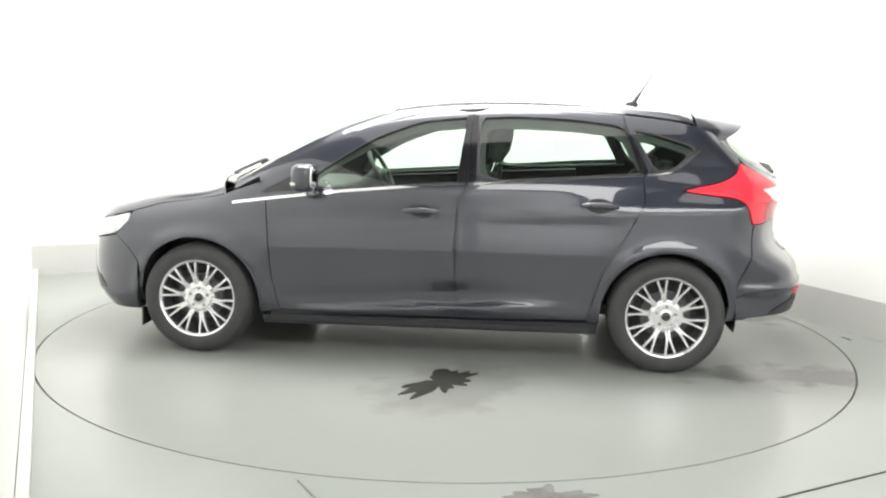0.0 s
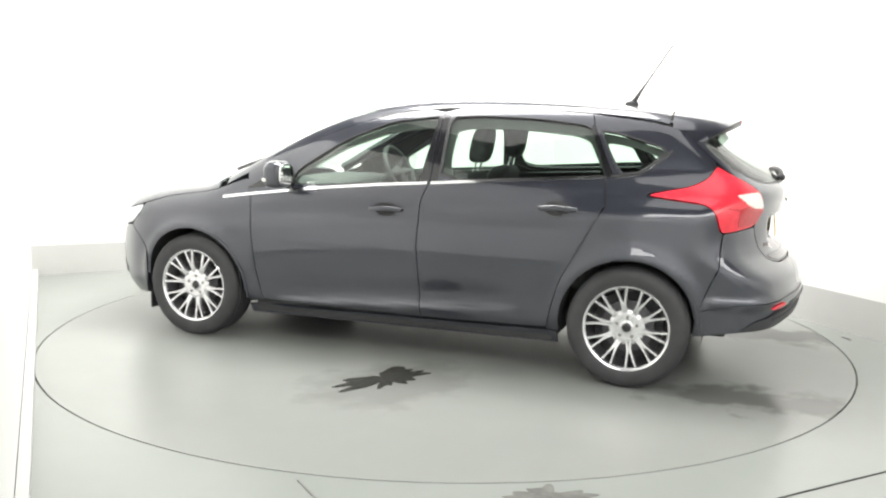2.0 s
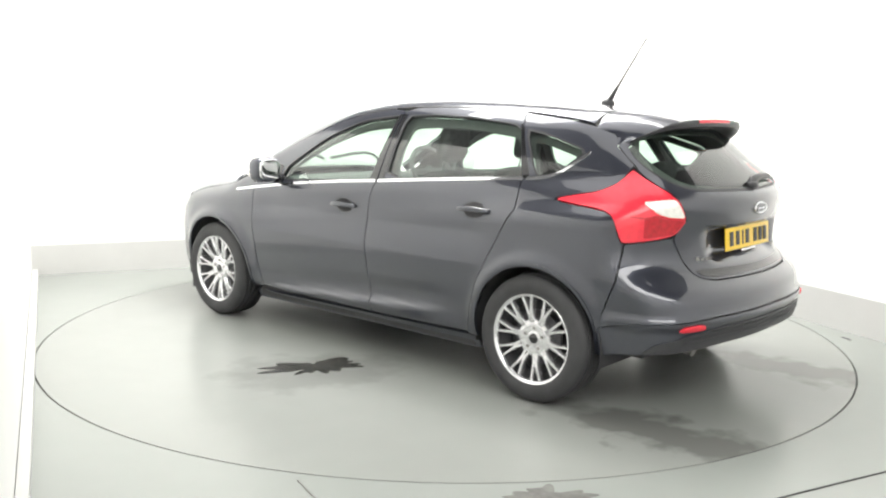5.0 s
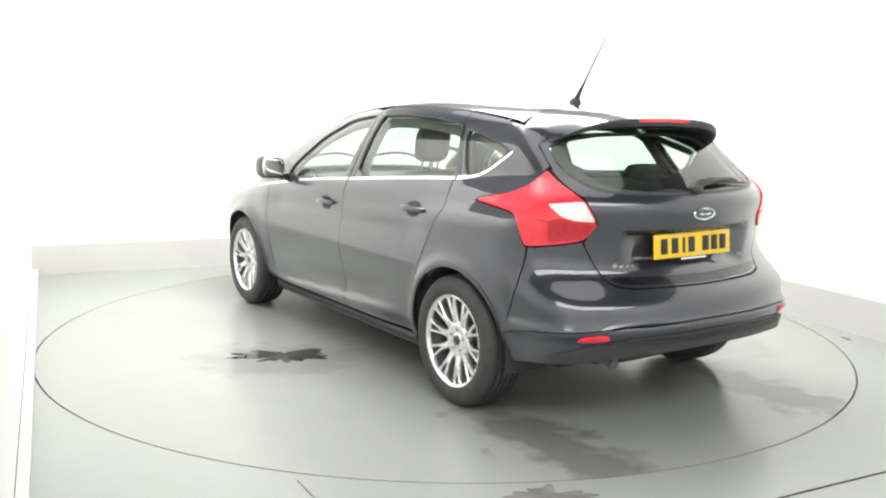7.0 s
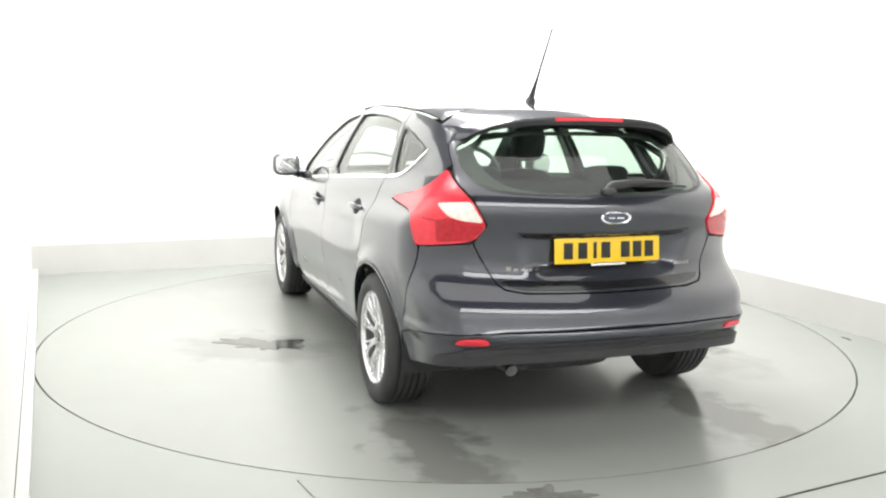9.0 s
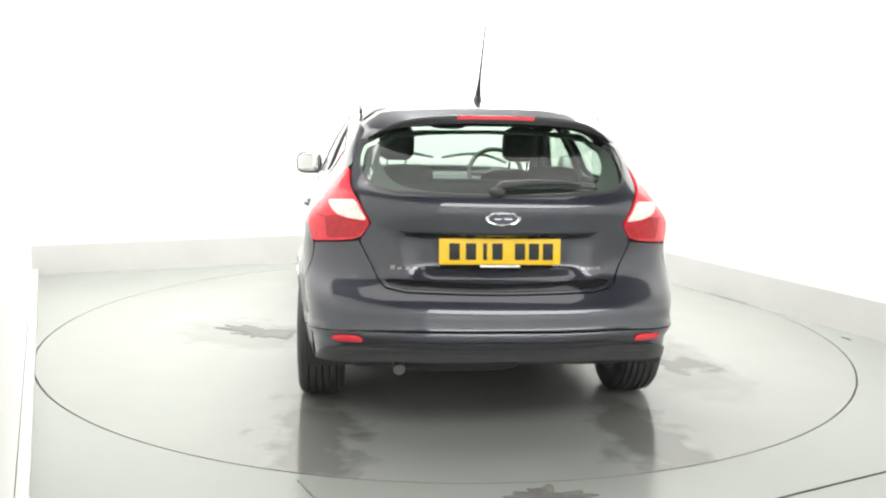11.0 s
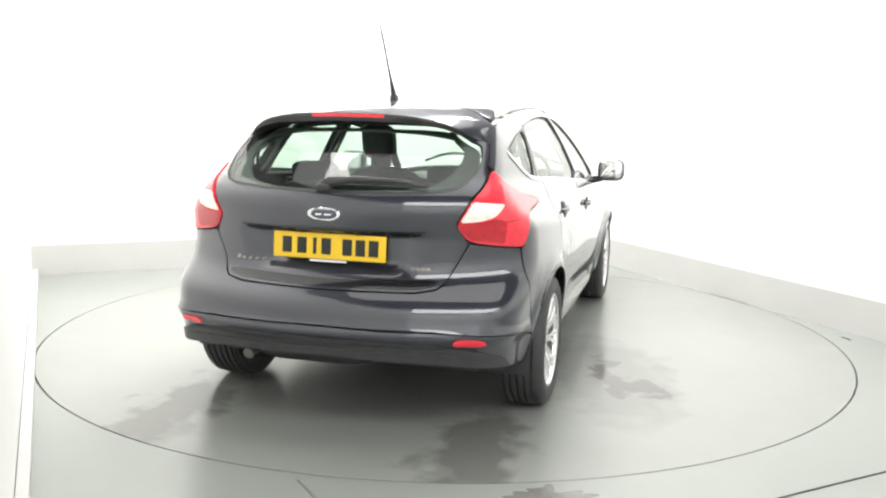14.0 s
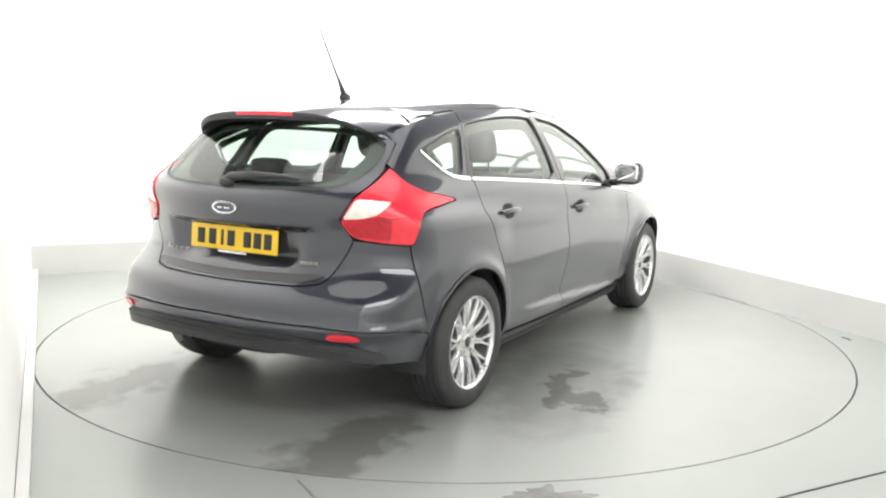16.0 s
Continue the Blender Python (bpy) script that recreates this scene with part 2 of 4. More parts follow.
TOP = spline((-1.0, 1.30), (-0.6, 1.372), (-0.2, 1.430), (0.2, 1.464), (0.7, 1.488), (1.1, 1.486), (1.4, 1.465), (1.65, 1.420), (1.87, 1.345), (2.16, 1.210), (2.45, 1.06),
             (2.62, 0.995), (2.8, 0.965), (3.05, 0.915), (3.3, 0.835), (3.45, 0.76), (3.6, 0.66))
HUBS, HUB_Z = (0.0, 2.648), 0.315


def half_width(x, z):
    b = BELT(x)
    up = z - b
    low = WIDE(np.minimum(z, 1.0)) - TAPER_LOW(x)
    high = WIDE(np.minimum(b - 0.12, 1.0)) - HOUSE(up) - TAPER_HIGH(x)
    w = low + (high - low) * step(up, -0.22, 0.03)
    # flank: soft shoulder line, hollow over the sill, flared arches
    along = step(x, 0.45, 0.9) * (1 - step(x, 1.9, 2.25))
    crease = 0.397 - 0.060 * x
    w = w + 0.004 * np.maximum(0, 1 - np.abs(z - (b - 0.165)) / 0.08) - 0.012 * bump(z, crease + 0.07, 0.06) * along
    w = w + 0.020 * along * step(z, crease + 0.024, crease - 0.012) * step(z, 0.18, crease - 0.01)
    doors = step(x, 0.20, 0.45) * (1 - step(x, 2.0, 2.35))
    w = w - 0.115 * doors * np.clip(z - 0.648, 0, 0.15) * (1 - step(z, 0.80, 1.0))
    w = w + 0.015 * step(z, 0.43, 0.47) * (1 - step(z, 0.482, 0.518)) * (1 - step(x, -0.43, -0.36))
    for hx in HUBS:
        d = np.hypot(x - hx, z - HUB_Z)
        w = w + 0.022 * bump(d, 0.372, 0.046) * step(z, 0.2, 0.4)
    return w


def solid(x, y, z):
    """Below 0 inside the closed body."""
    a = np.abs(y)
    side = a - half_width(x, z)
    bow = 0.25 + 0.09 * step(z, 0.6, 0.8)
    tail = TAIL(z) + 0.018 + bow * a ** 2 + 0.10 * a ** 4 - x
    lip = -0.046 * step(z, 0.695, 0.765) * (1 - step(z, 0.872, 0.900)) * (1 - step(a, 0.275, 0.46 - 0.4 * np.maximum(0, 0.86 - z)))
    tail = tail - lip
    tail = tail - 0.020 * step(z, 0.43, 0.47) * (1 - step(z, 0.492, 0.528))
    nose = x - NOSE(z) + 0.30 * a ** 2 + 0.35 * a ** 4
    roof = z - (TOP(x) - 0.060 * a ** 2 - 0.13 * a ** 4)
    f = smax(side, tail * 0.9, 0.11)
    f = smax(f, nose * 0.9, 0.14)
    f = smax(f, roof * 0.9, 0.07)
    return smax(f, 0.15 - z, 0.05)


def crown(x, y, z):
    """The roof and flanks running on backwards, with no tail: the form of the spoiler."""
    a = np.abs(y)
    roof = z - (TOP(x) - 0.060 * a ** 2 - 0.13 * a ** 4)
    return smax(a - half_width(x, z), roof * 0.9, 0.07)


RA, RB, RY, ARC = -0.25, 2.9, 0.45, 0.75   # inner rectangle of the unrolled flank


def unroll(u):
    """Foot and outward way, in plan, of the flank's coordinate u: x along the left side, then round the tail or the nose."""
    u = np.asarray(u, float)
    mid = RA - ARC - RY
    flip = np.where(u < mid, -1.0, 1.0)
    u = np.where(u < mid, 2 * mid - u, u)
    fm = RB + ARC + RY
    flip = np.where(u > fm, -1.0, flip)
    u = np.where(u > fm, 2 * fm - u, u)
    ar = np.clip((RA - u) / ARC, 0, 1) * math.pi / 2
    af = np.clip((u - RB) / ARC, 0, 1) * math.pi / 2
    dx, dy = np.sin(af) - np.sin(ar), np.cos(ar) * np.cos(af)
    fx = np.clip(u, RA, RB)
    fy = RY - np.clip(RA - ARC - u, 0, RY) - np.clip(u - RB - ARC, 0, RY)
    return fx, fy * flip, dx, dy * flip


def root(px, py, pz, dx, dy, dz, far, form=solid):
    lo, hi = np.zeros_like(px), np.full_like(px, far)
    for _ in range(26):
        m = (lo + hi) / 2
        inside = form(px + dx * m, py + dy * m, pz + dz * m) < 0
        lo, hi = np.where(inside, m, lo), np.where(inside, hi, m)
    return np.stack([px + dx * lo, py + dy * lo, pz + dz * lo], 1)


def flank(uz):
    uz = np.asarray(uz, float)
    fx, fy, dx, dy = unroll(uz[:, 0])
    return root(fx, fy, uz[:, 1], dx, dy, 0 * fx, 1.6)


def above(xy):
    xy = np.asarray(xy, float)
    o = np.ones(len(xy))
    return root(xy[:, 0], xy[:, 1], 0.5 * o, 0 * o, 0 * o, o, 1.6)


def outward(p, form=solid, e=0.004):
    g = np.stack([form(*(p + d).T) - form(*(p - d).T) for d in np.eye(3) * e], 1)
    return g / np.maximum(np.linalg.norm(g, axis=1, keepdims=True), 1e-9)


def crown_top(xy):
    xy = np.asarray(xy, float)
    o = np.ones(len(xy))
    return root(xy[:, 0], xy[:, 1], 0.9 * o, 0 * o, 0 * o, o, 1.0, crown)


def crown_side(xz):
    xz = np.asarray(xz, float)
    o = np.ones(len(xz))
    return root(xz[:, 0], 0.2 * o, xz[:, 1], 0 * o, o, 0 * o, 1.2, crown)


# ---- panels of the body: plan outlines laid on the form ----


def soften(pts, times=2, cut=0.22):
    """Rounds the corners of a closed outline."""
    p = np.array(pts, float)
    for _ in range(times):
        q = np.roll(p, -1, 0)
        p = np.stack([p + (q - p) * cut, q - (q - p) * cut], 1).reshape(-1, 2)
    return p


def dense(pts, gap):
    out = []
    p = np.array(pts, float)
    for a, b in zip(p, np.roll(p, -1, 0)):
        n = max(1, int(math.ceil(np.linalg.norm(b - a) / gap)))
        out += [a + (b - a) * k / n for k in range(n)]
    return np.array(out)


def within(p, poly):
    x, y = p[:, 0], p[:, 1]
    hit = np.zeros(len(p), bool)
    for (x0, y0), (x1, y1) in zip(poly, np.roll(poly, -1, 0)):
        if y0 != y1:
            hit ^= ((y0 > y) != (y1 > y)) & (x < (x1 - x0) * (y - y0) / (y1 - y0) + x0)
    return hit


def skin(outline, holes=(), lay=flank, form=solid, lift=0.0, deep=0.012, gap=0.03, mirror=False):
    """A plate of thickness deep on the form, lifted along its normal, as vertices, faces and normals."""
    loops = [dense(outline, gap)] + [dense(h, gap) for h in holes]
    rim = np.concatenate(loops)
    lo, hi = loops[0].min(0), loops[0].max(0)
    gx, gy = np.meshgrid(np.arange(lo[0] + gap / 2, hi[0], gap), np.arange(lo[1] + gap / 2, hi[1], gap))
    grid = np.stack([gx.ravel(), gy.ravel()], 1)
    keep = within(grid, loops[0])
    for h in loops[1:]:
        keep &= ~within(grid, h)
    grid = grid[keep]
    if len(grid):
        near = np.min(np.linalg.norm(grid[:, None] - rim[None], axis=2), axis=1)
        grid = grid[near > gap * 0.45]
    pts = np.concatenate([rim, grid])
    edges, n = [], 0
    for l in loops:
        edges += [(n + i, n + (i + 1) % len(l)) for i in range(len(l))]
        n += len(l)
    vs, _, fs, *_ = geometry.delaunay_2d_cdt([Vector(p) for p in pts], edges, [], 0, 1e-6)
    v2 = np.array([(v.x, v.y) for v in vs])
    tri = np.array([f for f in fs if len(f) == 3])
    mid = v2[tri].mean(1)
    ok = within(mid, loops[0])
    for h in loops[1:]:
        ok &= ~within(mid, h)
    tri = tri[ok]
    p = lay(v2)
    nm = outward(p, form)
    p = p + nm * lift
    a, b, c = p[tri[:, 0]], p[tri[:, 1]], p[tri[:, 2]]
    flip = np.einsum("ij,ij->i", np.cross(b - a, c - a), nm[tri[:, 0]]) < 0
    tri[flip] = tri[flip][:, ::-1]
    count = {}
    for t in tri:
        for i in range(3):
            count[(t[i], t[(i + 1) % 3])] = 1
    border = [e for e in count if (e[1], e[0]) not in count]
    verts, norms, faces = list(p), list(nm), [tuple(t) for t in tri]
    for i, j in border:
        k = len(verts)
        verts += [p[i], p[j], p[j] - nm[j] * deep, p[i] - nm[i] * deep]
        side = np.cross(p[j] - p[i], nm[i])
        norms += [side / max(np.linalg.norm(side), 1e-9)] * 4
        faces.append((k, k + 3, k + 2, k + 1))
    verts, norms = np.array(verts), np.array(norms)
    if mirror:
        verts, norms = verts * (1, -1, 1), norms * (1, -1, 1)
        faces = [f[::-1] for f in faces]
    return verts, faces, norms


def panel(name, outline, mat, parent, holes=(), label="", **how):
    v, f, n = skin(outline, holes, **how)
    me = bpy.data.meshes.new(name)
    me.from_pydata(v.tolist(), [], [[int(i) for i in g] for g in f])
    me.shade_smooth()
    me.normals_split_custom_set_from_vertices([tuple(k) for k in n])
    return finish(name, me, mat, parent, label)


def both(name, outline, mat, parent, **how):
    return [panel(name, outline, mat, parent, mirror=s, **how) for s in (False, True)]


def arc(hx, r, a0, a1, n=18):
    return [(hx + r * math.cos(radians(a0 + (a1 - a0) * i / n)), HUB_Z + r * math.sin(radians(a0 + (a1 - a0) * i / n))) for i in range(n + 1)]


def band(points, low, high):
    """A strip about a line of (u, z) points."""
    return [(u, z + low) for u, z in points] + [(u, z + high) for u, z in reversed(points)]


CROWN = spline((2.48, 0.93), (2.16, 1.097), (1.87, 1.237), (1.65, 1.324), (1.4, 1.390), (1.1, 1.424), (0.7, 1.430), (0.3, 1.412), (0.0, 1.38), (-0.25, 1.33), (-0.5, 1.288))
BROW = spline((2.45, 0.925), (2.6, 0.892), (2.8, 0.862), (3.0, 0.825), (3.2, 0.780), (3.4, 0.742), (3.6, 0.715), (4.1, 0.70))
ARCH = 0.362


def make_car():
    car = new("car")
    car.empty_display_size = 0.3
    tagged(car, "dark grey metallic five-door hatchback car standing on a turntable", "car")
    # side openings
    win_f = soften([(1.93, 0.968), (1.985, 0.99), (1.95, 1.055), (1.67, 1.238), (1.40, 1.345), (1.13, 1.378), (1.12, 1.375), (1.158, 1.03), (1.16, 1.02)], 1, 0.15)
    win_r = soften([(1.05, 1.030), (1.055, 1.375), (0.86, 1.386), (0.55, 1.375), (0.30, 1.348), (0.235, 1.315), (0.125, 1.092), (0.135, 1.086)], 1, 0.12)
    win_q = soften([(0.085, 1.100), (0.215, 1.322), (0.10, 1.305), (-0.145, 1.232), (-0.055, 1.145), (0.0, 1.112)], 1, 0.15)
    gap_b = [(1.095, 1.402), (1.108, 1.02), (1.155, 0.909), (1.168, 0.70), (1.155, 0.34), (1.145, 0.262)]
    gap_f = [(2.245, 0.905), (2.226, 0.72), (2.212, 0.45), (2.175, 0.27)]
    gap_r = [(0.265, 1.375), (0.155, 1.07), (0.14, 0.94), (0.25, 0.735), (0.352, 0.55), (0.40, 0.40), (0.43, 0.275)]
    sill = spline((2.3, 0.235), (1.1, 0.25), (0.3, 0.262))
    g = 0.0028

    def shift(pts, d):
        return [(u + d, z) for u, z in pts]
    top_f = [(u, CROWN(u) - 0.005) for u in (1.2, 1.4, 1.6, 1.8, 2.0, 2.15, 2.3)]
    front_door = shift(gap_b, g)[::-1] + top_f + shift(gap_f, -g)
    rear_top = [(u, CROWN(u) - 0.005) for u in (1.0, 0.8, 0.6, 0.42, 0.3, 0.2675)]
    rear_door = shift(gap_b, -g)[::-1] + rear_top + shift(gap_r, g)[1:]
    for s in (False, True):
        fd = panel("front_door", front_door, PAINT, car, holes=[win_f], mirror=s, gap=0.02)
        rd = panel("rear_door", rear_door, PAINT, car, holes=[win_r], mirror=s, gap=0.02)
        panel("window_pane", win_f, PANE, fd, lift=-0.008, deep=0.004, mirror=s, label="green-tinted side glass")
        panel("window_pane", win_r, PANE, rd, lift=-0.008, deep=0.004, mirror=s, label="green-tinted side glass")
        for door, hx, hz in ((fd, 1.36, 0.862), (rd, 0.385, 0.918)):
            # Flat dark patch: the shade in the hollow behind the handle, as colour.
            panel("handle_shade", soften([(hx - 0.075, hz - 0.004), (hx - 0.05, hz - 0.036), (hx + 0.0, hz - 0.047), (hx + 0.05, hz - 0.034), (hx + 0.072, hz), (hx + 0.05, hz + 0.030), (hx, hz + 0.038), (hx - 0.05, hz + 0.026)], 2), INNER, door,
                  lift=0.0025, deep=0.004, gap=0.012, mirror=s, label="dark patch for the shade in the handle hollow")
            k = -1 if s else 1
            y = float(half_width(np.array([hx]), np.array([hz]))[0])
            bar = box(-0.105, 0.100, -0.010, 0.010, -0.0135, 0.0135, 0.0065, 3)
            bmesh.ops.subdivide_edges(bar, edges=[e for e in bar.edges if abs(e.verts[0].co.x - e.verts[1].co.x) > 0.1], cuts=6)
            for v in bar.verts:
                f = abs(v.co.x) / 0.105
                v.co = Vector((hx + v.co.x, k * (y + 0.027 - 0.018 * f ** 3 + v.co.y), hz + 0.004 + v.co.z * (1 - 0.3 * f ** 2) - 0.006 * f))
            part("door_handle", bar, PAINT, door, "painted pull handle")
        # pillar trims between the panes
        panel("pillar_trim", [(1.168, 1.022), (1.112, 1.016), (1.102, 1.385), (1.124, 1.383)], GLOSSY, fd, lift=0.002, deep=0.003, gap=0.02, mirror=s)
        panel("pillar_trim", [(1.102, 1.016), (1.060, 1.022), (1.063, 1.384), (1.096, 1.386)], GLOSSY, rd, lift=0.002, deep=0.003, gap=0.02, mirror=s)
        panel("pillar_trim", [(0.155, 1.078), (0.118, 1.09), (0.238, 1.335), (0.262, 1.352)], GLOSSY, rd, lift=0.002, deep=0.003, gap=0.02, mirror=s)
        panel("corner_trim", soften([(2.30, 0.925), (1.995, 0.965), (2.0, 1.05), (2.06, 1.055)], 1, 0.1), GLOSSY, fd, lift=0.002, deep=0.003, gap=0.02, mirror=s)
        # chrome line under the glass
        line = [(2.44, 0.872), (2.2, 0.905), (1.8, 0.955), (1.4, 0.993), (1.12, 1.013)]
        panel("chrome_strip", band(line, -0.007, 0.008), CHROME, fd, lift=0.005, deep=0.008, gap=0.012, mirror=s, label="bright chrome waist strip")
        line = [(1.10, 1.014), (0.7, 1.046), (0.35, 1.071), (0.15, 1.083)]
        panel("chrome_strip", band(line, -0.007, 0.008), CHROME, rd, lift=0.005, deep=0.008, gap=0.012, mirror=s, label="bright chrome waist strip")
        # seals round the glass
        for door, w in ((fd, win_f), (rd, win_r)):
            c = w.mean(0)
            panel("window_seal", c + (w - c) * 1.022, BLACK, door, holes=[c + (w - c) * 0.985], lift=0.0015, deep=0.008, gap=0.02, mirror=s)
    # rear quarters with the C pillar
    lamp = soften([(-0.07, 1.000), (-0.10, 1.012), (-0.30, 1.052), (-0.43, 1.088), (-0.535, 1.150), (-0.575, 1.140), (-0.795, 1.040), (-0.872, 0.935), (-0.862, 0.915), (-0.805, 0.858), (-0.50, 0.832), (-0.475, 0.84),
                   (-0.432, 0.945), (-0.37, 0.972), (-0.20, 0.985)], 2, 0.2)
    quarter = [(0.425, 0.262), (0.366, 0.262)] + arc(0, ARCH, -6, 172, 26) + [(-0.40, 0.52), (-0.46, 0.66), (-0.49, 0.825)]
    quarter += [(-0.47, 0.835), (-0.427, 0.945), (-0.37, 0.966), (-0.20, 0.979), (-0.06, 0.996), (-0.07, 1.012), (-0.10, 1.019), (-0.30, 1.059), (-0.43, 1.096), (-0.53, 1.160)]
    quarter += [(-0.56, 1.172), (-0.45, 1.22), (-0.335, 1.256), (-0.30, 1.305), (-0.22, 1.332), (0.0, 1.374), (0.262, float(CROWN(0.262)) - 0.006)] + shift(gap_r, -g)[1:]
    for s in (False, True):
        qp = panel("rear_quarter", quarter, PAINT, car, holes=[win_q], mirror=s, gap=0.027)
        panel("window_pane", win_q, PANE, qp, lift=-0.006, deep=0.004, mirror=s)
        c = win_q.mean(0)
        panel("window_seal", c + (win_q - c) * 1.06, BLACK, qp, holes=[c + (win_q - c) * 0.96], lift=0.0015, deep=0.008, gap=0.02, mirror=s)
        line = [(0.13, 1.085), (0.06, 1.091), (0.0, 1.103), (-0.055, 1.132), (-0.11, 1.175), (-0.165, 1.222)]
        panel("chrome_strip", band(line, -0.008, 0.009), CHROME, qp, lift=0.005, deep=0.008, gap=0.012, mirror=s, label="bright chrome waist strip")
        # lamps
        tl = panel("tail_lamp", lamp, RED, car, lift=0.006, deep=0.02, gap=0.02, mirror=s, label="large red tail lamp wrapping round the corner")
        panel("clear_lens", soften([(-0.595, 1.014), (-0.70, 1.022), (-0.79, 1.026), (-0.862, 0.944), (-0.75, 0.950), (-0.675, 0.966)], 1, 0.12), CLEAR, tl,
              lift=0.0085, deep=0.006, gap=0.014, mirror=s, label="clear reversing and indicator lens")
        panel("lower_lens", soften([(-0.600, 0.948), (-0.665, 0.955), (-0.745, 0.938), (-0.862, 0.930), (-0.852, 0.912), (-0.803, 0.868), (-0.60, 0.852)], 1, 0.08), DEEP_RED, tl,
              lift=0.0078, deep=0.005, gap=0.014, mirror=s, label="darker ribbed red lens")
        panel("lens_line", band([(-0.52, 0.95), (-0.60, 0.945), (-0.67, 0.958), (-0.745, 0.943), (-0.862, 0.937)], -0.002, 0.002), DEEP_RED, tl, lift=0.0095, deep=0.004, gap=0.012, mirror=s)
        # sill
        top = [(u, float(sill(u)) - 0.004) for u in (0.43, 0.8, 1.2, 1.7, 2.17)]
        panel("sill", [(0.37, 0.185), (2.28, 0.17), (2.285, 0.22)] + top[::-1] + [(0.37, 0.255)], PAINT, car, mirror=s)
        # front wing
        brow = [(u, float(BROW(u))) for u in (3.12, 3.0, 2.85, 2.7, 2.58, 2.5)]
        wing = [(2.178, 0.262), (2.29, 0.24)] + arc(2.648, ARCH, 190, 18, 26) + [(3.02, 0.52), (3.10, 0.60), (3.215, 0.662), (3.115, 0.745)] + brow + [(2.42, 0.945), (2.30, 0.985), (2.26, 0.985)] + shift(gap_f, g)
        panel("front_wing", wing, PAINT, car, mirror=s)
        # head lamp
        panel("head_lamp", soften([(3.12, 0.745), (3.22, 0.672), (3.45, 0.628), (3.57, 0.618), (3.58, 0.66)] + [(u, float(BROW(u)) - 0.005) for u in (3.57, 3.45, 3.3, 3.13)], 1, 0.15), HEADLAMP, car, lift=0.003, deep=0.02, mirror=s, label="clear swept-back head lamp")
        # arch lips and liners
        for hx in HUBS:
            k = -1 if s else 1
            bm = bmesh.new()
            ring = []
            for i in range(29):
                a = radians(-12 + 204 * i / 28)
                r, rows = ARCH + 0.012, []
                for y in (0.52, 0.70, 0.835):
                    rows.append(bm.verts.new((hx + r * math.cos(a), k * y, HUB_Z + r * math.sin(a))))
                ring.append(rows)
            for a, b in zip(ring, ring[1:]):
                for i in range(2):
                    bm.faces.new((a[i], a[i + 1], b[i + 1], b[i]))
            cen = bm.verts.new((hx, k * 0.52, HUB_Z))
            for a, b in zip(ring, ring[1:]):
                bm.faces.new((a[0], b[0], cen))
            part("arch_liner", bm, INNER, car, "black wheel-arch liner")
            lip = arc(hx, ARCH, -8 if hx == 0 else 8, 172 if hx == 0 else 188, 30)
            lip2 = arc(hx, ARCH + 0.016, -8 if hx == 0 else 8, 172 if hx == 0 else 188, 30)
            panel("arch_lip", lip + lip2[::-1], PAINT, car, lift=0.004, deep=0.02, gap=0.016, mirror=s)
    # tail: gate, glass, bumper
    MID = RA - ARC - RY

    def whole(left):
        """Left half from the middle line outward, closed with its mirror image."""
        return list(left) + [(2 * MID - u, z) for u, z in reversed(left)]
    glass = soften(whole([(-1.42, 1.350), (-1.10, 1.345), (-0.90, 1.325), (-0.47, 1.262), (-0.52, 1.232), (-0.66, 1.168), (-0.80, 1.110), (-0.90, 1.078), (-1.05, 1.062), (-1.42, 1.056)]), 1, 0.2)
    gate = whole([(-1.42, 1.372), (-0.80, 1.352), (-0.40, 1.290), (-0.342, 1.262), (-0.455, 1.222), (-0.572, 1.172), (-0.60, 1.148), (-0.802, 1.045), (-0.882, 0.935), (-0.813, 0.852), (-0.825, 0.825), (-0.93, 0.690), (-0.965, 0.668), (-1.05, 0.655), (-1.42, 0.652)])
    tailgate = panel("tailgate", gate, PAINT, car, holes=[glass], gap=0.015)
    panel("rear_window", glass, TINTED, tailgate, lift=-0.002, deep=0.004, label="wide tinted rear window")
    c = glass.mean(0)
    panel("window_seal", c + (glass - c) * (1.008, 1.03), BLACK, tailgate, holes=[c + (glass - c) * (0.992, 0.955)], lift=0.001, deep=0.006, gap=0.02)
    # recess for the plate: creases at the sides; black strips paint shade at shelf and lip
    panel("shelf_shade", whole([(-1.42, 0.892), (-1.12, 0.900), (-1.02, 0.905), (-1.06, 0.880), (-1.12, 0.868), (-1.42, 0.862)]), GLOSSY, tailgate, lift=0.0015, deep=0.003, gap=0.02)
    panel("lip_shade", whole([(-1.42, 0.690), (-1.00, 0.698), (-0.955, 0.692), (-0.985, 0.674), (-1.05, 0.664), (-1.42, 0.660)]), GLOSSY, tailgate, lift=0.003, deep=0.003, gap=0.02)
    bumper = whole([(-1.42, 0.646), (-1.05, 0.648), (-0.962, 0.661), (-0.925, 0.683), (-0.818, 0.823), (-0.80, 0.848), (-0.50, 0.824), (-0.468, 0.66), (-0.405, 0.515), (-0.375, 0.435), (-0.56, 0.476), (-0.75, 0.492), (-0.95, 0.506), (-1.42, 0.514)])
    rear_bumper = panel("rear_bumper", bumper, PAINT, car, gap=0.026)
    low = whole([(-1.42, 0.508), (-0.95, 0.500), (-0.75, 0.486), (-0.56, 0.470), (-0.372, 0.428), (-0.352, 0.36), (-0.350, 0.292), (-0.50, 0.316), (-0.75, 0.350), (-1.0, 0.372), (-1.42, 0.384)])
    valance = panel("lower_valance", low, PAINT, rear_bumper, lift=-0.004, gap=0.026)
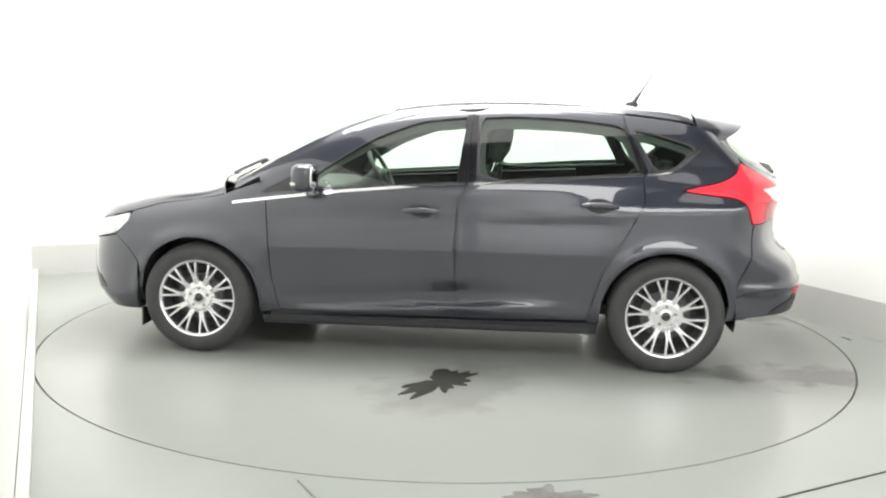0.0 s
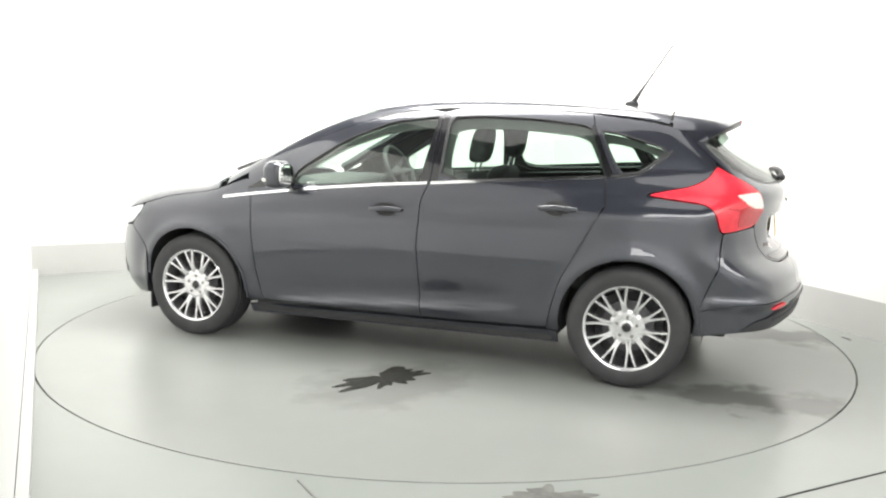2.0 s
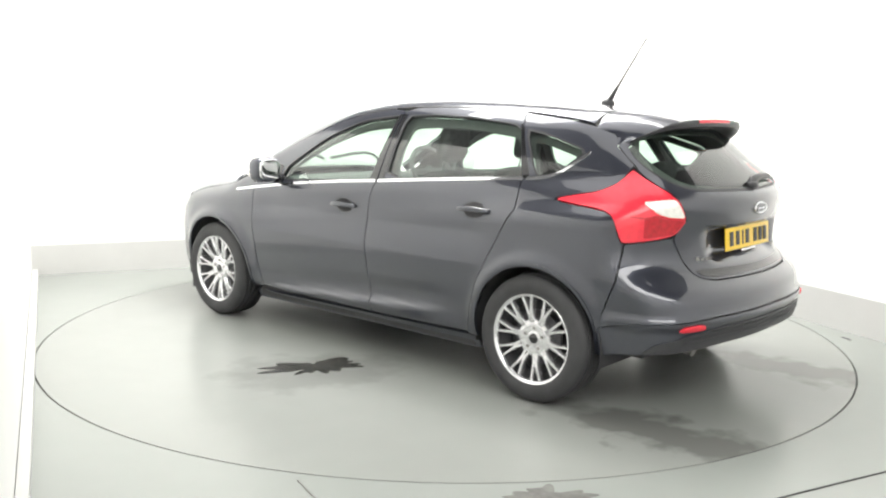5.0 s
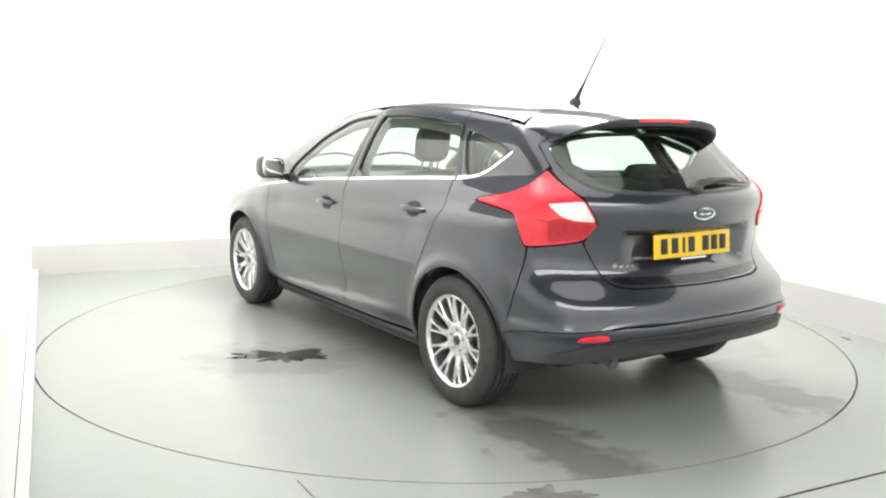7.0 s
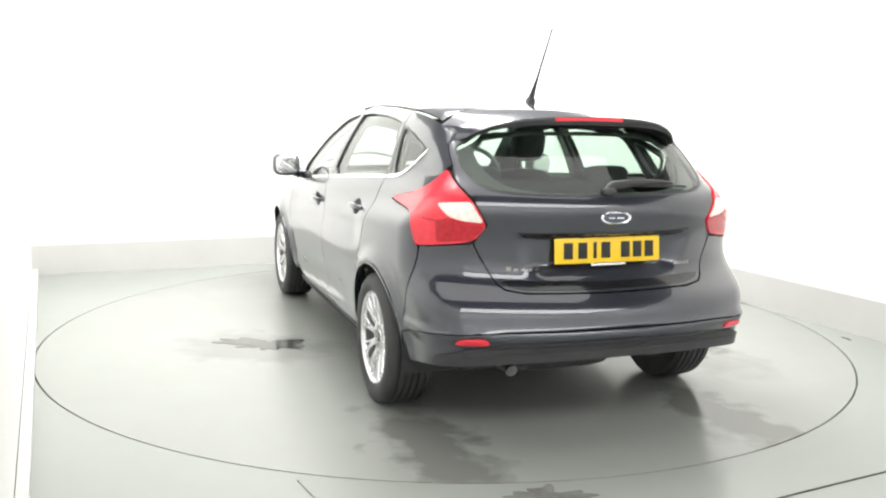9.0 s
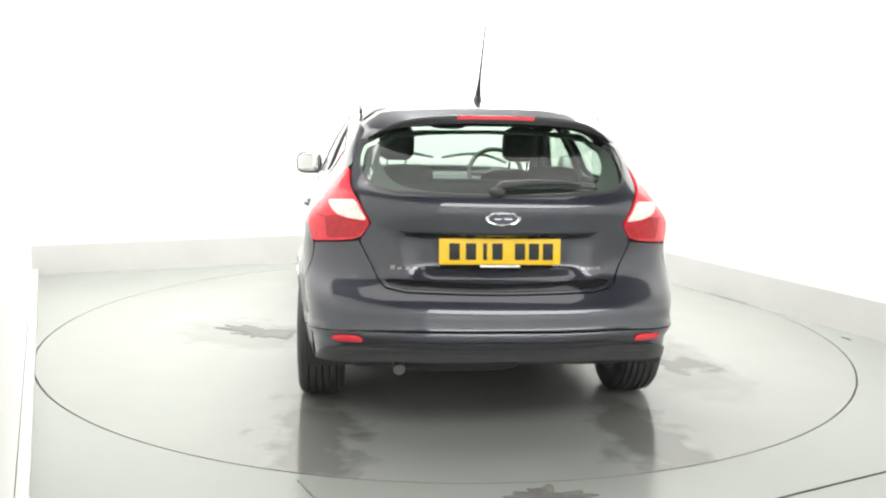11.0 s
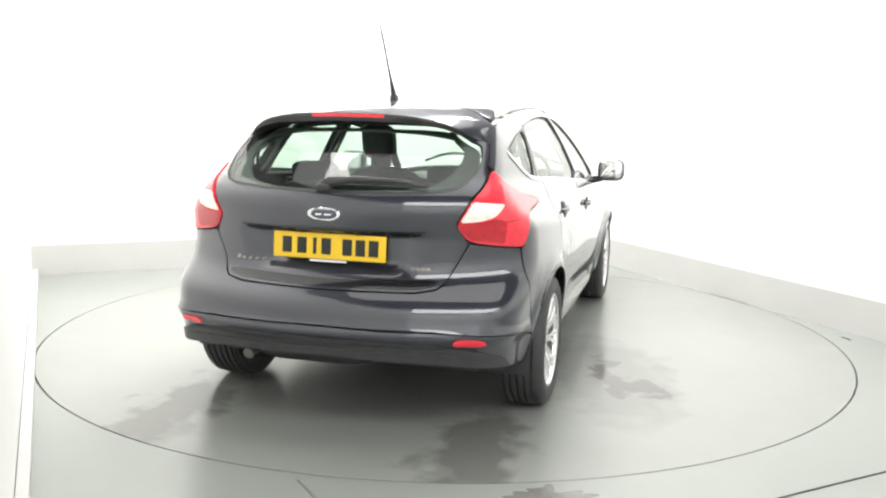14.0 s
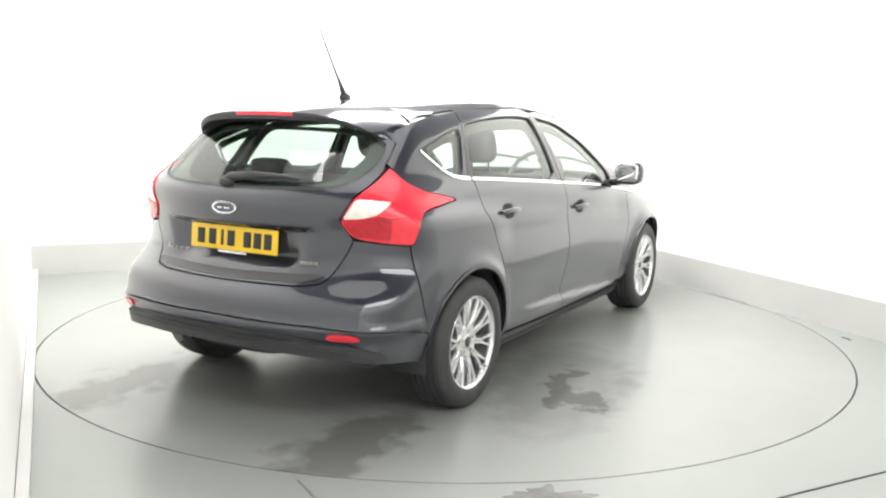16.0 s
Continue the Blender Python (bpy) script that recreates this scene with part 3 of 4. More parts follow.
    panel("diffuser", whole([(-1.42, 0.462), (-1.0, 0.452), (-0.80, 0.425), (-0.66, 0.385), (-0.60, 0.335), (-0.75, 0.348), (-1.0, 0.370), (-1.42, 0.382)]), BLACK, rear_bumper, lift=0.004, deep=0.006, label="black lower diffuser")
    for k in range(2):
        zz = 0.440 - 0.024 * k
        panel("diffuser_rib", whole([(-1.42, zz), (-1.0, zz - 0.004), (-0.78, zz - 0.02), (-0.78, zz - 0.028), (-1.0, zz - 0.012), (-1.42, zz - 0.008)]), BLACK, rear_bumper, lift=0.009, deep=0.006, gap=0.02)
    for s in (False, True):
        panel("reflector", soften([(-0.745, 0.447), (-0.765, 0.472), (-0.865, 0.478), (-0.885, 0.455), (-0.86, 0.448)], 1), RED, rear_bumper, lift=0.004, deep=0.008, gap=0.012, mirror=s, label="red bumper reflector")
    # crown: roof, spoiler, screen, bonnet
    us = [1.55, 1.4, 1.2, 1.0, 0.75, 0.5, 0.25, 0.0, -0.13]
    edge = flank([(u, CROWN(u)) for u in us])
    ro = [(p[0], p[1] - 0.006) for p in edge]
    roof = ro + [(x, -y) for x, y in reversed(ro)]
    panel("roof", [(1.60, 0.0), (1.585, 0.3)] + roof + [(1.585, -0.3)], PAINT, car, lay=above, gap=0.04)
    for k in (1, -1):
        strip = [(p[0], k * p[1]) for p in edge[:-2]]
        panel("roof_ditch", [(x, y - k * 0.004) for x, y in strip] + [(x, y + k * 0.003) for x, y in reversed(strip)], BLACK, car, lay=above, lift=0.0008, deep=0.004, gap=0.03)
    scr = [(p[0], p[1] - 0.012) for p in flank([(u, CROWN(u)) for u in (2.44, 2.3, 2.1, 1.9, 1.75, 1.62)])]
    panel("windscreen", [(2.66, 0.0), (2.64, 0.3), (2.56, 0.58)] + scr + [(1.605, 0.3), (1.62, 0.0)] + [(1.605, -0.3)] + [(x, -y) for x, y in reversed(scr)] + [(2.56, -0.58), (2.64, -0.3)], PANE, car, lay=above, lift=-0.004, deep=0.005, gap=0.05)
    for k in (1, -1):
        post = flank([(u, CROWN(u)) for u in (2.44, 2.3, 2.1, 1.9, 1.75, 1.62, 1.5)])
        panel("screen_pillar", [(p[0], k * (p[1] + 0.004)) for p in post] + [(p[0], k * (p[1] - 0.055)) for p in reversed(post)], PAINT, car, lay=above, lift=0.001, deep=0.03, gap=0.03)
    fm = RB + ARC + RY
    bon = [(2.665, 0.0), (2.645, 0.3), (2.57, 0.58)] + [(p[0], p[1] - 0.004) for p in flank([(u, BROW(u)) for u in (2.5, 2.6, 2.7, 2.8, 2.9, 3.0, 3.1, 3.2, 3.3, 3.4, 3.5, 3.6, 3.7, 3.85)])] + [(float(flank([(fm, BROW(fm))])[0][0]), 0.0)]
    panel("bonnet", bon + [(x, -y) for x, y in reversed(bon[1:-1])], PAINT, car, lay=above, gap=0.045)
    # nose
    fm = RB + ARC + RY
    nose = [(3.05, 0.225), (3.026, 0.515), (3.104, 0.596), (3.219, 0.658), (3.45, 0.62), (3.585, 0.61)] + [(u, float(BROW(u)) - 0.004) for u in (3.585, 3.7, 3.85, fm)] + [(fm, 0.24), (3.5, 0.20)]
    for s in (False, True):
        panel("front_bumper", nose, PAINT, car, mirror=s, gap=0.04)
        panel("lower_grille", soften([(3.35, 0.30), (3.45, 0.42), (fm - 0.01, 0.45), (fm - 0.01, 0.27)], 1), BLACK, car, mirror=s, lift=0.003, deep=0.01, gap=0.04)
    # spoiler over the gate
    def rear_edge(t):
        f = abs(t)
        return np.array((-0.476 + 0.06 * f ** 2 + 0.128 * f ** 6, 0.575 * t, 1.390 - 0.026 * f ** 2 - 0.100 * f ** 5))
    side = math.copysign
    top, under = bmesh.new(), bmesh.new()
    top_rows, under_rows = [], []
    for i in range(49):
        t = -1 + 2 * i / 48
        f = abs(t)
        if f < 0.82:
            front = above([(-0.138 - 0.004 * f, 0.545 * f / 0.82 * 0.975)])[0] + (0, 0, 0.002)
        else:
            k = (f - 0.82) / 0.18
            front = flank([(-0.138 - 0.190 * k, 1.346 - 0.050 * k - 0.033 * k ** 3)])[0] + (0, 0.002, 0)
        front[1] = side(front[1], t) if t else 0.0
        back = rear_edge(t)
        row = []
        for j in range(8):
            s = j / 7
            p = front * (1 - s) + back * s
            h = 0.009 * math.sin(math.pi * s) * (1 - f ** 8)
            row.append(p + (0, side(h * f ** 3, t), h * (1 - 0.5 * f ** 3)))
        top_rows.append([top.verts.new(p) for p in row])
        low = back + (0.010, 0, -0.034 * (1 - f ** 4) - 0.002)
        zg = 1.350 - 0.026 * f ** 2 - 0.066 * f ** 5
        yg = 0.545 * t
        glass_at = root(np.array([-0.05]), np.array([yg]), np.array([zg]), np.array([-1.0]), np.array([0.0]), np.array([0.0]), 1.2)[0] + (0.015, 0, 0)
        under_rows.append([under.verts.new(p) for p in (back + (0.0015, 0, -0.001), back + (-0.001, 0, -0.012 * (1 - f ** 4)), low, (low + glass_at) / 2 + (0, 0, 0.008), glass_at)])
    for bm, rows in ((top, top_rows), (under, under_rows)):
        for r, q in zip(rows, rows[1:]):
            for i in range(len(r) - 1):
                bm.faces.new((r[i], r[i + 1], q[i + 1], q[i]))
        bmesh.ops.remove_doubles(bm, verts=bm.verts, dist=1e-4)
    spoiler = part("roof_spoiler", top, PAINT, car, "painted spoiler over the rear window")
    # Painted faces in shadow: their shade is put in as black.
    part("spoiler_underside", under, BLACK, spoiler, "rear face and underside of the spoiler, blackened as shade")
    ZB = 1.3875
    bm = bmesh.new()
    a = [[bm.verts.new((-0.4800 + 0.06 * (y / 0.575) ** 2 + d, y, z - 0.026 * (y / 0.575) ** 2)) for d, z in ((0, ZB), (0, ZB - 0.015), (0.02, ZB - 0.015), (0.02, ZB))] for y in np.linspace(-0.17, 0.17, 13)]
    for r, s in zip(a, a[1:]):
        for i in range(4):
            bm.faces.new((r[i], r[(i + 1) % 4], s[(i + 1) % 4], s[i]))
    bm.faces.new(a[0]); bm.faces.new(a[-1][::-1])
    part("brake_light", bm, RED, spoiler, "slim red high-level brake light")
    # aerial
    base = blob(0.155, 0, 1.464, 0.042, 0.020, 0.026, 0.9, 20, 12)
    aerial = part("aerial_base", base, BLACK, car, "black aerial foot on the roof")
    part("aerial_rod", tube([(0.15, 0, 1.472), (0.105, 0, 1.545), (0.085, 0, 1.575), (-0.065, 0, 1.81)], [0.017, 0.009, 0.0062, 0.0045], 8), BLACK, aerial)
    # badge, lettering bars, plate
    bx = float(root(np.array([0.0]), np.array([0.0]), np.array([0.966]), np.array([-1.0]), np.array([0.0]), np.array([0.0]), 1.6)[0][0])
    bm = bmesh.new()
    rg = []
    for r, d in ((1.0, 0.0), (1.0, -0.006), (0.93, -0.009), (0.82, -0.006), (0.0, -0.0065)):
        rg.append([bm.verts.new((bx + d, 0.074 * r * math.cos(2 * math.pi * i / 40), 0.966 + 0.030 * r * math.sin(2 * math.pi * i / 40))) for i in range(40)] if r else [bm.verts.new((bx + d, 0, 0.966))])
    for a, b in zip(rg, rg[1:]):
        for i in range(40):
            bm.faces.new((a[i], a[(i + 1) % 40], b[(i + 1) % 40], b[i]) if len(b) > 1 else (a[i], a[(i + 1) % 40], b[0]))
    badge = part("badge", bm, CHROME, tailgate, "oval chrome badge")
    bm = bmesh.new()
    rg = [bm.verts.new((bx - 0.0085, 0.058 * math.cos(2 * math.pi * i / 40), 0.966 + 0.021 * math.sin(2 * math.pi * i / 40))) for i in range(40)]
    bm.faces.new(rg)
    part("badge_field", bm, material("blue_enamel", (0.05, 0.06, 0.10), 0.15, coat=1.0), badge)
    for w, dy in ((0.034, -0.02), (0.028, 0.022)):
        part("badge_mark", box(bx - 0.0105, bx - 0.009, dy - w / 2, dy + w / 2, 0.962, 0.969, 0.001), CHROME, badge)
    px = -0.680
    lean = Matrix.Translation((px, 0, 0.820)) @ Matrix.Rotation(radians(5), 4, "Y")
    bm = box(-0.006, 0.0, -0.26, 0.26, -0.0555, 0.0555, 0.004)
    bm.transform(lean)
    plate = part("number_plate", bm, YELLOW, tailgate, "yellow number plate with black bars")
    for y in (0.195, 0.125, 0.065, 0.012, -0.085, -0.145, -0.205):
        w = 0.022 if abs(y - 0.065) > 0.01 else 0.008
        bm = box(-0.0085, -0.0062, y - w, y + w, -0.035, 0.035, 0.001)
        bm.transform(lean)
        part("plate_bar", bm, INK, plate)
    bm = box(-0.009, -0.001, -0.085, 0.085, -0.068, -0.058, 0.001)
    bm.transform(lean)
    part("plate_strip", bm, ALLOY, plate)
    m2 = 2 * MID
    for k, (w, h) in enumerate(((0.028, 0.017), (0.022, 0.010), (0.022, 0.010), (0.022, 0.010), (0.022, 0.010))):
        u = -0.985 - 0.033 * k
        panel("script_bar", [(u, 0.736), (u, 0.736 + h), (u - w * 0.8, 0.738 + h), (u - w * 0.8, 0.738)], STEEL, tailgate, lift=0.003, deep=0.003, gap=0.012, label="small chrome letter bar")
    for k in range(4):
        u = m2 + 1.005 + 0.022 * k
        panel("script_bar", [(u, 0.737), (u, 0.749), (u + 0.018, 0.749), (u + 0.018, 0.737)], STEEL, tailgate, lift=0.003, deep=0.003, gap=0.012, label="small chrome letter bar")
    # rear wiper
    def on_glass(y, z, out):
        p = root(np.array([-0.2]), np.array([y]), np.array([z]), np.array([-1.0]), np.array([0.0]), np.array([0.0]), 1.6)
        n = outward(p)
        return tuple((p + n * out)[0])
    wiper = part("rear_wiper", tube([on_glass(0.03, 1.072, 0.016), on_glass(0.0, 1.082, 0.022), on_glass(-0.12, 1.092, 0.026), on_glass(-0.26, 1.094, 0.022), on_glass(-0.34, 1.090, 0.017)], [0.015, 0.022, 0.016, 0.010, 0.006], 12), BLACK, tailgate, "black rear wiper arm")
    part("wiper_blade", tube([on_glass(y, 1.080 + 0.010 * math.sin((0.42 + y) * 5), 0.010) for y in np.linspace(-0.42, 0.02, 9)], [0.006] * 9, 8), BLACK, wiper)
    part("wiper_pivot", blob(*on_glass(0.02, 1.068, 0.010), 0.024, 0.036, 0.020, 0.8, 18, 10), BLACK, wiper)
    # front wipers
    for y0, y1 in ((0.55, 0.02), (-0.05, -0.55)):
        pts = [tuple(above([(2.52 - 0.10 * math.sin(math.pi * k / 6), y0 + (y1 - y0) * k / 6)])[0] + (0, 0, 0.022)) for k in range(7)]
        part("front_wiper", tube(pts, [0.011] * 7, 8), BLACK, car)
    # door mirrors
    for k in (1, -1):
        shell = blob(1.995, k * 0.945, 1.032, 0.062, 0.092, 0.078, 0.62, 32, 18)
        mir = part("door_mirror", shell, PAINT, car, "painted door mirror")
        part("mirror_glass", blob(1.938, k * 0.945, 1.034, 0.008, 0.076, 0.060, 0.5, 28, 10), MIRROR, mir)
        part("mirror_foot", tube([(1.99, k * 0.80, 0.965), (1.985, k * 0.87, 0.975), (1.98, k * 0.93, 1.0)], [0.035, 0.030, 0.028], 14), GLOSSY, mir)
        part("mirror_indicator", blob(2.034, k * 0.98, 1.003, 0.020, 0.06, 0.012, 0.6, 20, 8), CLEAR, mir)
    # under body
    part("floor_pan", box(-0.48, 3.05, -0.62, 0.62, 0.26, 0.33, 0.02), INNER, car, "black underbody")
    part("sill_core", box(0.40, 2.24, -0.80, 0.80, 0.19, 0.26, 0.02), INNER, car)
    exhaust = part("exhaust_pipe", tube([(-0.2, 0.42, 0.29), (-0.50, 0.42, 0.305), (-0.60, 0.42, 0.302), (-0.635, 0.42, 0.292)], [0.028, 0.028, 0.026, 0.026], 16), STEEL, car, "short steel exhaust pipe")
    part("silencer", blob(-0.42, 0.15, 0.30, 0.13, 0.30, 0.055, 0.5), INNER, exhaust)
    part("rear_axle_beam", tube([(0, -0.66, 0.28), (0, 0, 0.26), (0, 0.66, 0.28)], [0.035, 0.035, 0.035], 12), INNER, car)
    for k in (1, -1):
        part("mud_flap", box(2.99, 3.0, min(k * 0.66, k * 0.83), max(k * 0.66, k * 0.83), 0.135, 0.24, 0.003), BLACK, car)
    # inner shell behind the joints
    inner = [(3.25, 0.26), (3.03, 0.262), (3.02, 0.42)] + arc(2.648, ARCH + 0.03, 10, 178, 20) + [(2.26, 0.262), (0.40, 0.262)] + arc(0, ARCH + 0.03, 0, 175, 20) + [(-0.42, 0.33), (-0.9, 0.385), (MID, 0.40)]
    inner += [(MID, 1.03), (-1.0, 1.03), (-0.82, 1.075), (-0.62, 1.155), (-0.42, 1.24), (-0.30, 1.275), (-0.20, 1.335), (0.0, 1.366), (0.3, 1.395), (0.7, 1.410), (1.1, 1.404), (1.4, 1.369), (1.65, 1.302), (1.87, 1.217), (2.16, 1.082), (2.42, 0.93), (2.6, 0.86), (2.9, 0.78), (3.2, 0.68)]
    sm = lambda w, k: w.mean(0) + (w - w.mean(0)) * k
    for s in (False, True):
        panel("inner_shell", inner, INNER, car, holes=[sm(win_f, 1.03), sm(win_r, 1.035), sm(win_q, 1.06)], lift=-0.024, deep=0.01, gap=0.045, mirror=s)
        card = [(1.90, 0.36), (1.92, 0.955), (1.15, 1.0), (0.45, 1.05), (0.42, 0.70), (0.52, 0.36)]
        panel("door_card", card, DASH, car, lift=-0.06, deep=0.02, gap=0.06, mirror=s)
    def inset(w, top, side):
        """The opening seen from inside: lower at the top and narrower than the glass."""
        lo, hi = w.min(0), w.max(0)
        mid = (lo[0] + hi[0]) / 2
        return np.stack([mid + (w[:, 0] - mid) * (1 - 2 * side / (hi[0] - lo[0])), lo[1] + 0.006 + (w[:, 1] - lo[1]) * (1 - (top + 0.006) / (hi[1] - lo[1]))], 1)
    for s in (False, True):
        for w, t_in, s_in in ((win_f, 0.040, 0.008), (win_r, 0.045, 0.035), (win_q, 0.04, 0.03)):
            panel("window_surround", sm(w, 1.05), TRIM, car, holes=[soften(inset(w, t_in, s_in), 2, 0.25)], lift=-0.04, deep=0.012, gap=0.03, mirror=s, label="grey cabin trim round the window")
    gc = glass.mean(0)
    # Trim drawn wider than needed, to block bright side windows behind the glass.
    panel("tailgate_trim", gc + (glass - gc) * (1.0, 1.0), TRIM, tailgate, holes=[gc + (glass - gc) * (0.73, 0.86) + (0, 0.012)], lift=-0.035, deep=0.012, gap=0.03, label="dark cabin trim round the rear window, widened to block light")
    lin = [(x, y - 0.03) for x, y in ro]
    panel("roof_lining", lin + [(x, -y) for x, y in reversed(lin)], LINING, car, lay=above, lift=-0.035, deep=0.004, gap=0.06)
    # cabin
    part("dashboard", blob(2.16, 0, 0.86, 0.24, 0.70, 0.105, 0.5, 40, 14), DASH, car, "dark soft dashboard")
    tilt = Matrix.Translation((1.79, -0.36, 0.985)) @ Matrix.Rotation(radians(-62), 4, "Y")
    ring = [tilt @ Vector((0.185 * math.cos(2 * math.pi * i / 36), 0.185 * math.sin(2 * math.pi * i / 36), 0)) for i in range(37)]
    wheel_bm = tube(ring, [0.016] * 37, 10)
    sw = part("steering_wheel", wheel_bm, DASH, car)
    for a in (0, 90, 180):
        e = tilt @ Vector((0.18 * math.sin(radians(a)) * -1, 0.18 * math.cos(radians(a)), 0))
        part("wheel_spoke", tube([tilt @ Vector((0, 0, -0.01)), e], [0.03, 0.014], 8), DASH, sw)
    part("steering_column", tube([tilt @ Vector((0, 0, 0)), (2.05, -0.36, 0.80)], [0.05, 0.045], 12), DASH, sw)
    for y in (0.36, -0.36):
        seat = part("front_seat", blob(1.42, y, 0.50, 0.27, 0.255, 0.10, 0.5), CLOTH, car, "charcoal cloth front seat")
        part("backrest", blob(1.13, y, 0.77, 0.085, 0.25, 0.29, 0.55, 28, 18, lean=0.40), CLOTH, seat)
        part("headrest", blob(0.955, y * 1.03, 1.215, 0.055, 0.105, 0.105, 0.55, 28, 14, lean=0.2), CLOTH, seat)
        for d in (0.055, -0.055):
            part("headrest_post", tube([(1.00, y * 1.03 + d, 1.03), (0.965, y * 1.03 + d, 1.15)], [0.006, 0.006], 8), CHROME, seat)
    bench = part("rear_bench", blob(0.45, 0, 0.52, 0.28, 0.62, 0.10, 0.45, 40), CLOTH, car, "charcoal cloth rear bench")
    part("bench_back", blob(0.12, 0, 0.80, 0.09, 0.60, 0.275, 0.45, 40, 18, lean=0.4), CLOTH, bench)
    for y in (0.36, -0.36):
        part("headrest", blob(-0.01, y, 1.085, 0.045, 0.125, 0.06, 0.55, 28, 14, lean=0.2), CLOTH, bench)
    part("parcel_shelf", box(-0.56, -0.02, -0.56, 0.56, 0.985, 1.005, 0.008), DASH, car)
    part("rear_view_mirror", blob(1.60, 0, 1.325, 0.018, 0.12, 0.034, 0.6), BLACK, car)
    for y in (0.34, -0.34):
        part("sun_visor", blob(1.56, y, 1.372, 0.07, 0.19, 0.008, 0.5), LINING, car)
    part("loading_floor", box(-0.60, 0.1, -0.55, 0.55, 0.55, 0.58, 0.01), DASH, car)
    make_wheels(car)
    return car


def make_wheels(car):
    R, W = 0.3165, 0.105
    prof = [(0.212, 0.090), (0.224, 0.100), (0.235, 0.106), (0.262, 0.111), (0.285, 0.108), (0.300, 0.100), (0.309, 0.090)]
    tread = []
    for y0 in (0.084, 0.050, 0.018, -0.014, -0.046, -0.078):
        tread += [(0.3125 if abs(y0) > 0.07 else R, y0), (R if abs(y0) < 0.07 else 0.3135, y0 - 0.022 if y0 > -0.07 else y0 - 0.008), (0.305, y0 - 0.0235 if y0 > -0.07 else y0 - 0.009), (0.305, y0 - 0.0305 if y0 > -0.07 else y0 - 0.010)]
    back = [(0.300, -0.098), (0.270, -0.108), (0.235, -0.104), (0.212, -0.092)]
    cache = {}

    def shared(name, build, mat, parent, label=""):
        if name not in cache:
            ob = part(name, build(), mat, parent, label)
            cache[name] = ob.data
            return ob
        ob = new(name, cache[name])
        ob.parent = parent
        return tagged(ob, label)

    def barrel():
        return turned([(0.209, 0.076), (0.205, 0.05), (0.185, 0.02), (0.185, -0.07), (0.21, -0.09), (0.222, -0.093)], 72)

    def rim():
        return turned([(0.226, 0.088), (0.2275, 0.098), (0.223, 0.102), (0.214, 0.098), (0.208, 0.088), (0.209, 0.075), (0.212, 0.075)], 72)

    def spoke():
        """One Y spoke from the hub to the rim."""
        bm = bmesh.new()
        for sgn in (1, -1):
            sections = []
            for r, off, w, y in ((0.060, 0.004, 0.017, 0.066), (0.090, 0.005, 0.0135, 0.073), (0.115, 0.0060, 0.0105, 0.080), (0.145, 0.0115, 0.0085, 0.085), (0.180, 0.0195, 0.0080, 0.089), (0.212, 0.0270, 0.0095, 0.092)):
                c = sgn * off
                sections.append([bm.verts.new(p) for p in ((c - w, y - 0.034, r), (c - w, y - 0.007, r), (c - w * 0.62, y, r), (c + w * 0.62, y, r), (c + w, y - 0.007, r), (c + w, y - 0.034, r))])
            for a, b in zip(sections, sections[1:]):
                for i in range(6):
                    bm.faces.new((a[i], a[(i + 1) % 6], b[(i + 1) % 6], b[i]))
        return bm

    def hub():
        return turned([(0.0005, 0.070), (0.030, 0.070), (0.034, 0.067), (0.038, 0.066), (0.062, 0.071), (0.084, 0.070), (0.093, 0.064), (0.097, 0.05), (0.097, 0.02)], 48)

    for hx in HUBS:
        for k in (1, -1):
            wheel = shared("wheel", rim, ALLOY, car, "ten-spoke silver alloy wheel with a black tyre")
            wheel.matrix_basis = pose(hx, k * 0.772, 0.3165, 0, 0, 0 if k > 0 else 180)
            shared("barrel", barrel, BARREL, wheel, "inner barrel of the wheel, coloured dark as shade")
            shared("tyre", lambda: turned(prof + tread + back, 96), RUBBER, wheel, "black road tyre with grooved tread")
            for i in range(10):
                sp = shared("spoke", spoke, ALLOY, wheel)
                sp.matrix_basis = Matrix.Rotation(radians(36 * i + 9), 4, "Y")
            shared("hub", hub, ALLOY, wheel)
            shared("centre_cap", lambda: turned([(0.0005, 0.076), (0.018, 0.0755), (0.024, 0.073), (0.026, 0.066)], 32), GLOSSY, wheel, "dark centre cap")
            for i in range(5):
                nut = shared("wheel_nut", lambda: turned([(0.0005, 0.073), (0.007, 0.073), (0.010, 0.070), (0.011, 0.060)], 6), STEEL, wheel)
                a = radians(72 * i + 20)
                nut.matrix_basis = Matrix.Translation((0.054 * math.cos(a), 0, 0.054 * math.sin(a)))
            shared("brake_disc", lambda: turned([(0.06, 0.01), (0.06, 0.03), (0.135, 0.03), (0.135, 0.012), (0.06, 0.01)], 48), BARREL, wheel)
            shared("backing_plate", lambda: turned([(0.0005, 0.004), (0.182, 0.004), (0.182, -0.01)], 40), INNER, wheel)


# ---- the studio ----
TABLE_R = 2.461


